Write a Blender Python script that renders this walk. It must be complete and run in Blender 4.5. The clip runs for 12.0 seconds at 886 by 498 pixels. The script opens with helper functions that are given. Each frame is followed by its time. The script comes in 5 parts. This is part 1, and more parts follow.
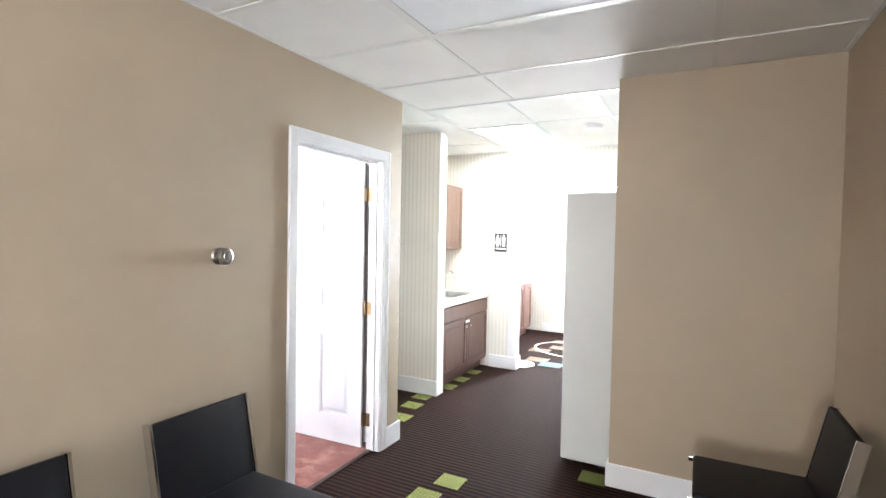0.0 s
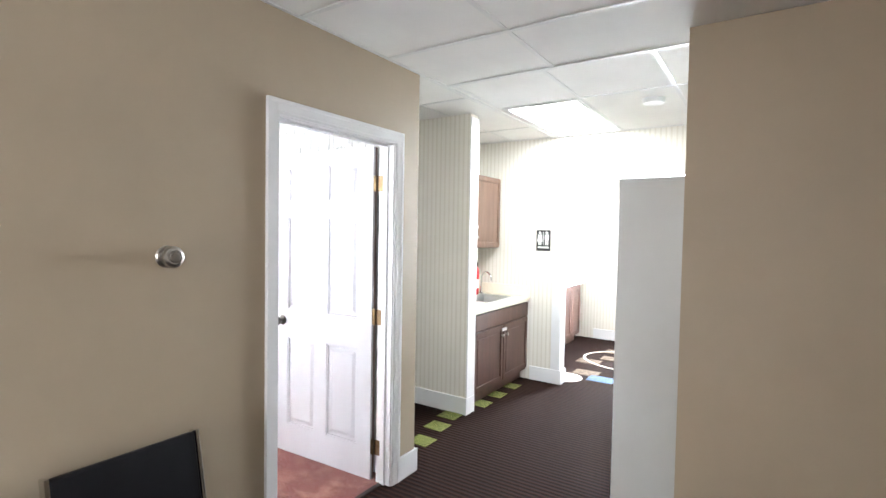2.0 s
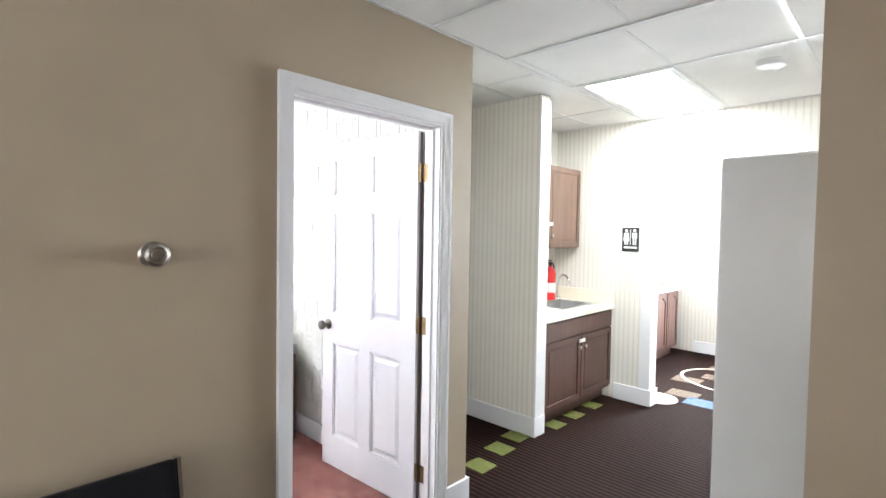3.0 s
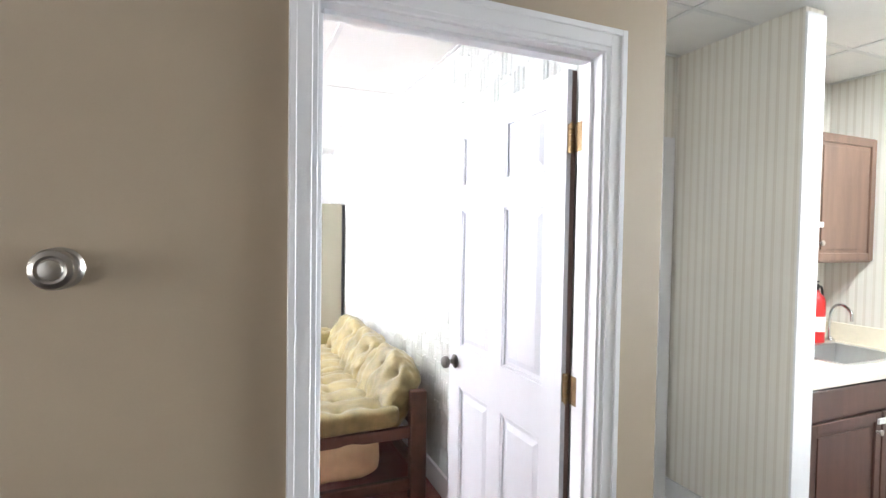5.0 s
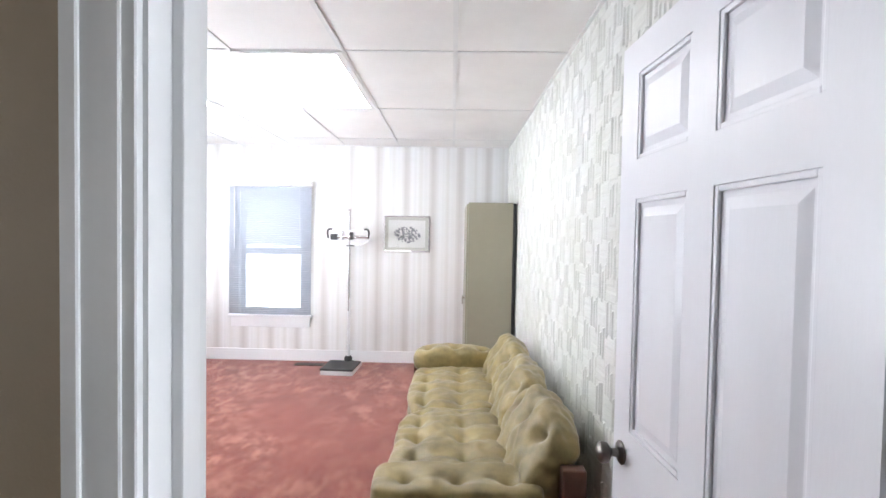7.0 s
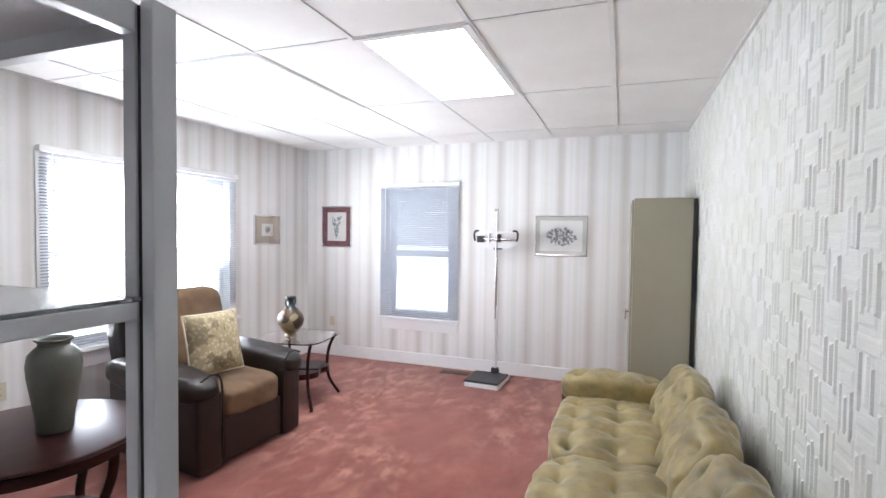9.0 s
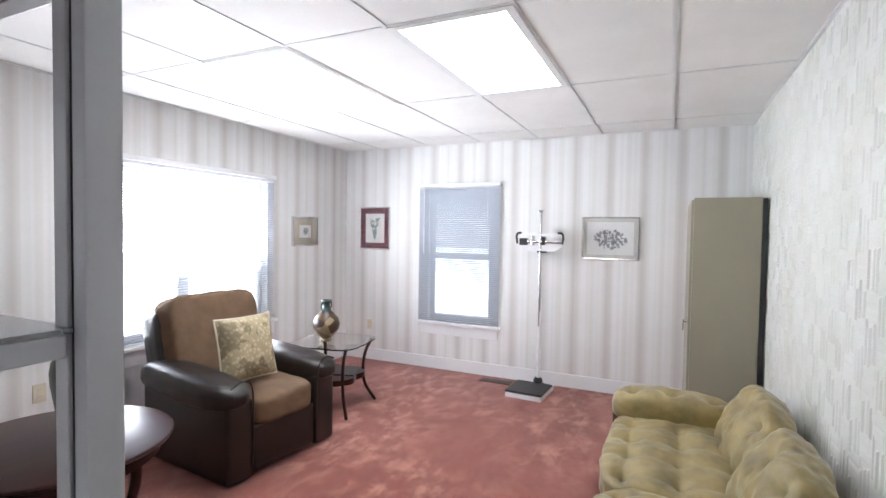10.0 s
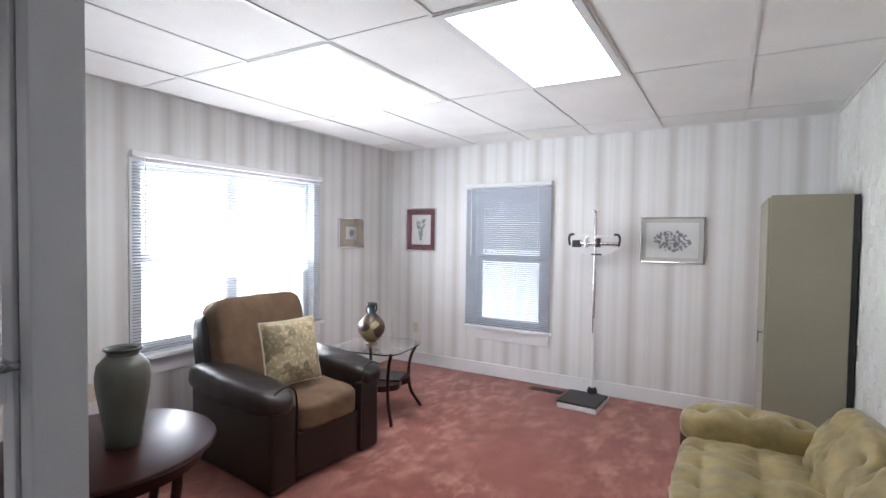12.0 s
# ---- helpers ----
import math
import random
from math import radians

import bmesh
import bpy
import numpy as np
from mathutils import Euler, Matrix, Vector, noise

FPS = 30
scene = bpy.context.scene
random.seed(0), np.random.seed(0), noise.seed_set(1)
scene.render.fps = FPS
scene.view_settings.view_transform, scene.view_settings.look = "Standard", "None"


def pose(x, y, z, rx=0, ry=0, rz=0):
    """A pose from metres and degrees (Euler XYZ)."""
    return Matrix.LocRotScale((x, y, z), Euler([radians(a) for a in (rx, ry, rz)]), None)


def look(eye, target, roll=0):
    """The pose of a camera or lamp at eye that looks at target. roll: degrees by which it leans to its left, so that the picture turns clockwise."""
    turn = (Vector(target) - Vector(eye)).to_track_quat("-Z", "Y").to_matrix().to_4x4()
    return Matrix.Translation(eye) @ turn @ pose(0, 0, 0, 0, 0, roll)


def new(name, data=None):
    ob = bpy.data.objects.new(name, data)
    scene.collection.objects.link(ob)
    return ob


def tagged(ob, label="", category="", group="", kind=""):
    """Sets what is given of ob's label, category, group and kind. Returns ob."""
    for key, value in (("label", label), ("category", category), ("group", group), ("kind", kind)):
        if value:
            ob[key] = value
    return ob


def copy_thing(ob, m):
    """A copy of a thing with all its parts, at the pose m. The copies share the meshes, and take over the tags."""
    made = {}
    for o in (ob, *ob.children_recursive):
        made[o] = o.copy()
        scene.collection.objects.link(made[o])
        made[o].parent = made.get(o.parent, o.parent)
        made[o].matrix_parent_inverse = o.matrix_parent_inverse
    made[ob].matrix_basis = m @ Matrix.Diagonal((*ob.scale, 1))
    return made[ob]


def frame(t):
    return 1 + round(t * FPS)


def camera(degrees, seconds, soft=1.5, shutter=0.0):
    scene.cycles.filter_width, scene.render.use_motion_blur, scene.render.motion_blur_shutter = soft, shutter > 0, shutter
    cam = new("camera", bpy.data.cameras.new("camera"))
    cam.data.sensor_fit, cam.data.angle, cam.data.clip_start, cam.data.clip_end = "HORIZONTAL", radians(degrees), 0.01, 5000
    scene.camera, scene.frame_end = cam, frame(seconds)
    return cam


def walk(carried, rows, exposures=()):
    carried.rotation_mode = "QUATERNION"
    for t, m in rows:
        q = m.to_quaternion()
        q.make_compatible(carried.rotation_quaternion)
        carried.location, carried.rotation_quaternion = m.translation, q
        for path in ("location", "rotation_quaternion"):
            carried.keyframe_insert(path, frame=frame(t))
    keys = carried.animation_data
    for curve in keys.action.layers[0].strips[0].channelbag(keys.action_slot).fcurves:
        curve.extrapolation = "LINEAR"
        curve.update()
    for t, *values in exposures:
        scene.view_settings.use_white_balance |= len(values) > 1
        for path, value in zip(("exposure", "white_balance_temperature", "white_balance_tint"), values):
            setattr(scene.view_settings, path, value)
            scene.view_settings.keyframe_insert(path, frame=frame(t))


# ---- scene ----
cam = camera(84.1, 12.0)
PATH = [
    (0, (1.905, -2.857, 1.498), (0.985, -1.083, 1.44), 1.1),
    (0.5, (1.903, -2.777, 1.498), (0.971, -1.009, 1.437), 1.3),
    (1, (1.882, -2.653, 1.491), (0.932, -0.894, 1.426), 1.2),
    (1.5, (1.836, -2.483, 1.498), (0.829, -0.757, 1.429), 1.1),
    (2, (1.787, -2.288, 1.488), (0.69, -0.618, 1.419), 1.0),
    (2.5, (1.771, -2.06, 1.481), (0.526, -0.496, 1.411), 0.9),
    (2.7, (1.75, -1.975, 1.475), (0.45, -0.456, 1.404), 0.9),
    (4.5, (1.333, -1.188, 1.462), (-0.433, -0.251, 1.391), 0.9),
    (5, (1.143, -1.047, 1.458), (-0.706, -0.289, 1.400), 0.9),
    (5.5, (0.945, -0.903, 1.461), (-0.972, -0.335, 1.399), 1.0),
    (6, (0.760, -0.770, 1.452), (-1.207, -0.412, 1.393), 1.1),
    (6.5, (0.587, -0.687, 1.462), (-1.406, -0.521, 1.404), 1.2),
    (7, (0.435, -0.614, 1.466), (-1.564, -0.651, 1.406), 1.0),
    (7.5, (0.322, -0.554, 1.463), (-1.661, -0.808, 1.404), 0.9),
    (7.7, (0.274, -0.543, 1.457), (-1.697, -0.878, 1.397), 0.9),
    (9.5, (-0.162, -0.544, 1.493), (-2.005, -1.317, 1.424), 0.8),
    (10, (-0.246, -0.606, 1.494), (-2.059, -1.447, 1.427), 0.9),
    (10.5, (-0.297, -0.667, 1.498), (-2.098, -1.535, 1.431), 0.8),
    (11, (-0.342, -0.68, 1.497), (-2.118, -1.597, 1.43), 0.8),
    (11.5, (-0.37, -0.686, 1.496), (-2.117, -1.658, 1.432), 0.7),
    (12, (-0.381, -0.688, 1.495), (-2.107, -1.695, 1.431), 0.8),
]
walk(cam, [(t, look(eye, target, roll)) for t, eye, target, roll in PATH],
     exposures=[(0.0, 1.85, 6100, 10), (1.0, 1.75, 6100, 10), (1.5, 1.62, 6100, 10), (2.5, 1.36, 6100, 10), (4.5, 1.33, 6100, 10), (5.5, 1.26, 6100, 10), (6.0, 1.05, 6100, 10), (6.5, 0.74, 6100, 10), (7.0, 0.44, 6100, 10), (7.5, 0.27, 6100, 10), (9.5, 0.02, 6100, 10), (11.0, -0.18, 6100, 10), (12.0, -0.40, 6100, 10)])

# ---- world and light ----
world = bpy.data.worlds.new("sky")
scene.world = world
world.use_nodes = True
_n = world.node_tree.nodes
_sky = _n.new("ShaderNodeTexSky")
_sky.sky_type = "NISHITA"
_sky.sun_disc = False
_sky.sun_elevation, _sky.sun_rotation = radians(40), radians(200)
_n["Background"].inputs["Strength"].default_value = 0.12
world.node_tree.links.new(_sky.outputs[0], _n["Background"].inputs["Color"])
_sun = bpy.data.lights.new("sun", "SUN")
_sun.energy, _sun.angle, _sun.color = 1.0, radians(15), (1.0, 0.96, 0.9)
new("sun", _sun).matrix_world = look((-4, -14, 12), (-2, -4, 0))


def window_light(name, eye, target, w, h, power, color=(0.93, 0.97, 1.0)):
    """Skylight entering through a window's opening, seen or added out of view."""
    li = bpy.data.lights.new(name, "AREA")
    li.shape, li.size, li.size_y, li.energy, li.color = "RECTANGLE", w, h, power, color
    new(name, li).matrix_world = look(eye, target)


window_light("skylight_wide_window", (-3.03, -4.20, 1.3), (-3.0, -1.0, 3.3), 1.36, 1.3, 185, (0.96, 0.97, 1.0))
window_light("skylight_narrow_window", (-5.20, -2.68, 1.25), (0, -2.68, 1.0), 0.85, 1.45, 5)
# main fill of the waiting room, through a window added behind the camera
window_light("fill_waiting_room_south", (1.5, -6.38, 1.4), (-1.6, -2.6, 1.3), 1.45, 1.2, 46, (1.0, 0.955, 0.90))
# weak fill from an added east window, evens out the tan wall
window_light("fill_waiting_room_east", (2.61, -3.55, 1.4), (0.0, -3.3, 1.35), 1.65, 1.2, 6, (1.0, 0.955, 0.90))
window_light("skylight_far_room", (0.75, 4.98, 1.4), (0.6, 0, 1.1), 1.3, 1.2, 130)

# ---- materials ----


def base_mat(name, color, rough=0.6, metal=0.0):
    m = bpy.data.materials.new(name)
    m.use_nodes = True
    b = m.node_tree.nodes["Principled BSDF"]
    b.inputs["Base Color"].default_value = (*color, 1)
    b.inputs["Roughness"].default_value = rough
    b.inputs["Metallic"].default_value = metal
    return m, m.node_tree, b


def coords(nt, scale=(1, 1, 1), local=False):
    if local:
        src = nt.nodes.new("ShaderNodeTexCoord").outputs["Object"]
    else:
        src = nt.nodes.new("ShaderNodeNewGeometry").outputs["Position"]
    mp = nt.nodes.new("ShaderNodeMapping")
    mp.inputs["Scale"].default_value = scale
    nt.links.new(src, mp.inputs["Vector"])
    return mp.outputs["Vector"]


def noise_tex(nt, vec, scale, detail=4, rough=0.55, dist=0.0):
    n = nt.nodes.new("ShaderNodeTexNoise")
    n.inputs["Scale"].default_value = scale
    n.inputs["Detail"].default_value = detail
    n.inputs["Roughness"].default_value = rough
    n.inputs["Distortion"].default_value = dist
    nt.links.new(vec, n.inputs["Vector"])
    return n.outputs["Fac"]


def ramp(nt, fac, stops):
    r = nt.nodes.new("ShaderNodeValToRGB")
    e = r.color_ramp.elements
    while len(e) < len(stops):
        e.new(0.5)
    for el, (p, c) in zip(e, stops):
        el.position = p
        el.color = (*c, 1) if len(c) == 3 else c
    nt.links.new(fac, r.inputs["Fac"])
    return r.outputs["Color"]


def blend(nt, fac, a, b, mode="MIX"):
    x = nt.nodes.new("ShaderNodeMix")
    x.data_type, x.blend_type = "RGBA", mode
    for sock, v in (("Factor", fac), ("A", a), ("B", b)):
        s = [i for i in x.inputs if i.name == sock and (i.type == "RGBA" or sock == "Factor")][0]
        if isinstance(v, (int, float)):
            s.default_value = v
        elif isinstance(v, tuple):
            s.default_value = (*v, 1)
        else:
            nt.links.new(v, s)
    return [o for o in x.outputs if o.type == "RGBA"][0]


def bump(nt, b, height, strength, dist=0.01):
    n = nt.nodes.new("ShaderNodeBump")
    n.inputs["Strength"].default_value = strength
    n.inputs["Distance"].default_value = dist
    nt.links.new(height, n.inputs["Height"])
    nt.links.new(n.outputs["Normal"], b.inputs["Normal"])


def surface(name, color, rough=0.6, metal=0.0, vary=0.12, scale=6.0, fine=120.0, relief=0.1, stretch=(1, 1, 1), local=False, dist=0.004):
    """A plain surface with broad colour variation, fine grain and relief."""
    m, nt, b = base_mat(name, color, rough, metal)
    v = coords(nt, stretch, local)
    dark = tuple(c * (1 - vary) for c in color)
    lite = tuple(min(1, c * (1 + vary)) for c in color)
    broad = ramp(nt, noise_tex(nt, v, scale), [(0.3, dark), (0.7, lite)])
    grain = noise_tex(nt, v, fine, 3)
    g = ramp(nt, grain, [(0.25, (1 - vary * 0.5,) * 3), (0.75, (1, 1, 1))])
    nt.links.new(blend(nt, 1.0, broad, g, "MULTIPLY"), b.inputs["Base Color"])
    bump(nt, b, grain, relief, dist)
    return m


TAN = surface("tan_wall_paint", (0.385, 0.312, 0.226), 0.55, vary=0.05, scale=1.3, fine=260, relief=0.08)
WHITE = surface("white_gloss_paint", (0.74, 0.74, 0.755), 0.32, vary=0.03, scale=3, fine=90, relief=0.03)
WHITE_DOOR = surface("white_door_paint", (0.65, 0.65, 0.68), 0.38, vary=0.03, scale=4, fine=140, relief=0.06, stretch=(1, 1, 0.2))
TILE = surface("ceiling_tile", (0.74, 0.73, 0.71), 0.9, vary=0.05, scale=2, fine=170, relief=0.35, dist=0.003)
GRID = surface("ceiling_grid_metal", (0.66, 0.66, 0.65), 0.45, vary=0.03)
WOOD = surface("red_brown_cabinet_wood", (0.085, 0.040, 0.029), 0.42, vary=0.25, scale=5, fine=60, relief=0.06, stretch=(3, 3, 0.4))
UPWOOD = surface("light_brown_cabinet_wood", (0.165, 0.098, 0.069), 0.42, vary=0.2, scale=5, fine=60, relief=0.06, stretch=(3, 3, 0.4))
SOFAWOOD = surface("dark_sofa_wood", (0.10, 0.042, 0.026), 0.45, vary=0.3, scale=5, fine=60, relief=0.08, stretch=(0.5, 3, 3))
TABLEWOOD = surface("polished_mahogany", (0.030, 0.010, 0.0085), 0.30, vary=0.3, scale=4, fine=50, relief=0.01, stretch=(0.5, 3, 3))
TABLEWOOD.node_tree.nodes["Principled BSDF"].inputs["Specular IOR Level"].default_value = 0.13
COUNTER = surface("cream_laminate", (0.78, 0.72, 0.60), 0.3, vary=0.04, scale=20, fine=300, relief=0.01)
STEEL = surface("stainless_steel", (0.74, 0.74, 0.74), 0.34, 1.0, vary=0.06, fine=200, relief=0.02)
CHROME = surface("chrome", (0.72, 0.72, 0.73), 0.12, 1.0, vary=0.03, relief=0.0)
NICKEL = surface("brushed_nickel", (0.46, 0.44, 0.41), 0.3, 1.0, vary=0.06, fine=200, relief=0.02)
BRASS = surface("worn_brass", (0.23, 0.155, 0.08), 0.45, 1.0, vary=0.2, scale=40, fine=200, relief=0.05)
PEWTER = surface("dark_pewter", (0.16, 0.145, 0.13), 0.35, 1.0, vary=0.15, scale=30)
BLACK = surface("black_plastic", (0.018, 0.018, 0.019), 0.45, vary=0.1, relief=0.05)
BLACKVINYL = surface("black_vinyl", (0.006, 0.006, 0.008), 0.5, vary=0.15, scale=12, fine=350, relief=0.15, dist=0.002)
BLACKVINYL.node_tree.nodes["Principled BSDF"].inputs["Specular IOR Level"].default_value = 0.2
LEATHER = surface("dark_brown_leather", (0.011, 0.0062, 0.005), 0.42, vary=0.25, scale=9, fine=240, relief=0.22, dist=0.003)
SUEDE = surface("tan_microfibre", (0.135, 0.08, 0.044), 0.85, vary=0.22, scale=7, fine=300, relief=0.15)
VELVET = surface("yellow_green_velour", (0.228, 0.175, 0.064), 0.5, vary=0.34, scale=11, fine=260, relief=0.2)
VELVET.node_tree.nodes["Principled BSDF"].inputs["Sheen Weight"].default_value = 0.2
UPHOL = surface("tan_sofa_side_cloth", (0.50, 0.34, 0.19), 0.8, vary=0.12, scale=8, fine=260, relief=0.2)
LOCKER = surface("olive_beige_enamel", (0.265, 0.247, 0.183), 0.4, vary=0.04, scale=3, fine=200, relief=0.04)
FRIDGE = surface("light_grey_enamel", (0.56, 0.57, 0.56), 0.24, vary=0.03, scale=3, fine=300, relief=0.04)
GREYMETAL = surface("grey_painted_frame", (0.50, 0.505, 0.52), 0.35, 0.3, vary=0.05, scale=5, fine=150, relief=0.03)
SHELFWHITE = surface("white_shelf_laminate", (0.78, 0.79, 0.80), 0.3, vary=0.03)
SLAT = surface("pale_blue_blind_slat", (0.46, 0.49, 0.55), 0.4, vary=0.04)
GREENPOT = surface("celadon_glaze", (0.093, 0.098, 0.081), 0.4, vary=0.15, scale=9, fine=70, relief=0.06)
RED = surface("red_enamel", (0.55, 0.02, 0.02), 0.3, vary=0.05)
PAPER = surface("white_paper", (0.75, 0.74, 0.72), 0.8, vary=0.04)
MAT_GREY = surface("grey_green_mat_board", (0.55, 0.545, 0.50), 0.85, vary=0.05)
MAT_RED = surface("maroon_mat_board", (0.11, 0.024, 0.034), 0.8, vary=0.12)
MAT_BEIGE = surface("beige_mat_board", (0.44, 0.38, 0.30), 0.85, vary=0.06)
INK = surface("grey_ink", (0.30, 0.30, 0.32), 0.85, vary=0.4, scale=60, fine=300)
INKBLUE = surface("blue_green_ink", (0.22, 0.30, 0.30), 0.85, vary=0.4, scale=60, fine=300)
DARKGAP = surface("dark_brown_jamb_edge", (0.17, 0.105, 0.085), 0.7, vary=0.2, stretch=(4, 4, 0.4))
CREAMPLASTIC = surface("almond_plastic", (0.62, 0.56, 0.44), 0.4, vary=0.03)
VENT = surface("dark_brown_register", (0.045, 0.028, 0.022), 0.45, 0.5, vary=0.15)


def striped(name, period, phase, stops, fine_freq, fine_low, drift=0.0, rough=0.6, relief=0.03):
    """Wallpaper printed in upright stripes: a repeat of the given width along the wall, with finer streaks in it."""
    m, nt, b = base_mat(name, (0.7, 0.7, 0.7), rough)
    g = nt.nodes.new("ShaderNodeNewGeometry")
    s = nt.nodes.new("ShaderNodeSeparateXYZ")
    nt.links.new(g.outputs["Position"], s.inputs[0])

    def calc(op, p, q):
        n = nt.nodes.new("ShaderNodeMath")
        n.operation = op
        for sock, v in zip(n.inputs, (p, q)):
            if isinstance(v, (int, float)):
                sock.default_value = v
            else:
                nt.links.new(v, sock)
        return n.outputs[0]
    run = calc("ADD", s.outputs["X"], s.outputs["Y"])
    c = nt.nodes.new("ShaderNodeCombineXYZ")
    nt.links.new(run, c.inputs["X"])
    line = c.outputs[0]
    shifted = calc("ADD", run, calc("MULTIPLY", noise_tex(nt, line, 2.0, 2), drift))
    turn = calc("FRACT", calc("ADD", calc("DIVIDE", shifted, period), phase), 0.0)
    col = ramp(nt, turn, stops)
    streak = ramp(nt, noise_tex(nt, line, fine_freq, 3, 0.6), [(0.35, (fine_low,) * 3), (0.62, (1, 1, 1))])
    col = blend(nt, 1.0, col, streak, "MULTIPLY")
    v = coords(nt)
    cloud = ramp(nt, noise_tex(nt, v, 3.0), [(0.3, (0.95, 0.95, 0.95)), (0.7, (1, 1, 1))])
    nt.links.new(blend(nt, 1.0, col, cloud, "MULTIPLY"), b.inputs["Base Color"])
    bump(nt, b, noise_tex(nt, v, 220, 3), relief, 0.003)
    return m


ROOM_A, ROOM_B, ROOM_C = (0.575, 0.555, 0.54), (0.765, 0.765, 0.77), (0.69, 0.68, 0.66)
ROOMPAPER = striped("grey_striped_wallpaper", 0.305, 0.38, [(0.0, ROOM_A), (0.12, (0.66, 0.645, 0.635)), (0.24, ROOM_B), (0.45, (0.74, 0.74, 0.735)), (0.55, ROOM_C), (0.66, (0.75, 0.75, 0.75)), (0.84, (0.715, 0.71, 0.70)), (0.93, (0.635, 0.62, 0.605)), (1.0, ROOM_A)], 26.0, 0.93, 0.04)
HALL_A, HALL_B = (0.665, 0.62, 0.545), (0.765, 0.735, 0.675)
HALLPAPER = striped("cream_striped_wallpaper", 0.044, 0.0, [(0.0, HALL_B), (0.30, HALL_B), (0.38, HALL_A), (0.50, (0.71, 0.67, 0.60)), (0.60, HALL_A), (0.68, HALL_B), (1.0, HALL_B)], 60.0, 0.93)


def plaster():
    m, nt, b = base_mat("white_relief_plaster", (0.72, 0.73, 0.71), 0.55)
    v = coords(nt)
    c1 = ramp(nt, noise_tex(nt, v, 2.2, 3), [(0.35, (0.49, 0.50, 0.45)), (0.65, (0.55, 0.555, 0.535))])
    fine = noise_tex(nt, coords(nt, (12, 12, 90)), 2.0, 4)
    nt.links.new(blend(nt, 0.12, c1, ramp(nt, fine, [(0.3, (0.5, 0.5, 0.45)), (0.7, (0.85, 0.85, 0.85))])), b.inputs["Base Color"])
    bump(nt, b, fine, 0.3, 0.004)
    return m


PLASTER = plaster()


def salmon_carpet():
    m, nt, b = base_mat("salmon_carpet_pile", (0.35, 0.12, 0.09), 0.95)
    v = coords(nt)
    patch = noise_tex(nt, v, 2.6, 5, 0.6, 0.9)
    streak = noise_tex(nt, coords(nt, (1.0, 1.4, 1.0)), 4.6, 6, 0.66, 0.2)
    base = ramp(nt, patch, [(0.30, (0.185, 0.041, 0.028)), (0.52, (0.235, 0.058, 0.040)), (0.75, (0.29, 0.084, 0.058))])
    where = ramp(nt, noise_tex(nt, v, 0.9, 2), [(0.40, (0.15, 0.15, 0.15)), (0.62, (1, 1, 1))])
    lit = blend(nt, 1.0, ramp(nt, streak, [(0.47, (0, 0, 0)), (0.62, (1, 1, 1))]), where, "MULTIPLY")
    col = blend(nt, lit, base, (0.45, 0.21, 0.15))
    tuft = noise_tex(nt, v, 330, 3)
    col = blend(nt, 1.0, col, ramp(nt, tuft, [(0.25, (0.78, 0.78, 0.78)), (0.7, (1.05, 1.05, 1.05))]), "MULTIPLY")
    nt.links.new(col, b.inputs["Base Color"])
    b.inputs["Sheen Weight"].default_value = 0.25
    bump(nt, b, tuft, 0.6, 0.008)
    return m


def ribbed_carpet(name, dark, light, freq=52.0):
    m, nt, b = base_mat(name, dark, 0.95)
    w = nt.nodes.new("ShaderNodeTexWave")
    w.bands_direction = "Y"
    w.inputs["Scale"].default_value = freq / 6.283 * 1.0
    w.inputs["Distortion"].default_value = 0.7
    w.inputs["Detail"].default_value = 2
    w.inputs["Detail Scale"].default_value = 3
    nt.links.new(coords(nt), w.inputs["Vector"])
    v = coords(nt)
    col = ramp(nt, w.outputs["Fac"], [(0.3, dark), (0.85, light)])
    tuft = noise_tex(nt, v, 280, 3)
    col = blend(nt, 1.0, col, ramp(nt, tuft, [(0.25, (0.6, 0.6, 0.6)), (0.75, (1.1, 1.1, 1.1))]), "MULTIPLY")
    nt.links.new(col, b.inputs["Base Color"])
    b.inputs["Specular IOR Level"].default_value = 0.08
    bump(nt, b, w.outputs["Fac"], 0.4, 0.006)
    return m


SALMON = salmon_carpet()
BROWN = ribbed_carpet("ribbed_brown_carpet", (0.0085, 0.0035, 0.0028), (0.027, 0.0115, 0.0080))
GREEN = ribbed_carpet("ribbed_green_inlay", (0.07, 0.085, 0.018), (0.30, 0.32, 0.11), 170)
BLUE = ribbed_carpet("ribbed_blue_inlay", (0.05, 0.09, 0.17), (0.20, 0.28, 0.40), 170)
TAUPE = ribbed_carpet("ribbed_taupe_inlay", (0.10, 0.075, 0.055), (0.26, 0.21, 0.16), 170)
IVORY = surface("ivory_carpet_line", (0.60, 0.52, 0.44), 0.9, vary=0.1, fine=300, relief=0.3)


def brocade():
    m, nt, b = base_mat("floral_brocade", (0.5, 0.42, 0.28), 0.7)
    v = coords(nt, (1, 1, 1), True)
    big = noise_tex(nt, v, 9, 3, 0.5, 1.0)
    vo = nt.nodes.new("ShaderNodeTexVoronoi")
    vo.inputs["Scale"].default_value = 38
    nt.links.new(v, vo.inputs["Vector"])
    c1 = ramp(nt, vo.outputs["Distance"], [(0.25, (0.46, 0.39, 0.26)), (0.5, (0.32, 0.265, 0.16))])
    c2 = ramp(nt, vo.outputs["Distance"], [(0.25, (0.27, 0.22, 0.13)), (0.5, (0.18, 0.145, 0.085))])
    sel = ramp(nt, big, [(0.53, (0, 0, 0)), (0.58, (1, 1, 1))])
    nt.links.new(blend(nt, sel, c1, c2), b.inputs["Base Color"])
    bump(nt, b, vo.outputs["Distance"], 0.3, 0.004)
    return m


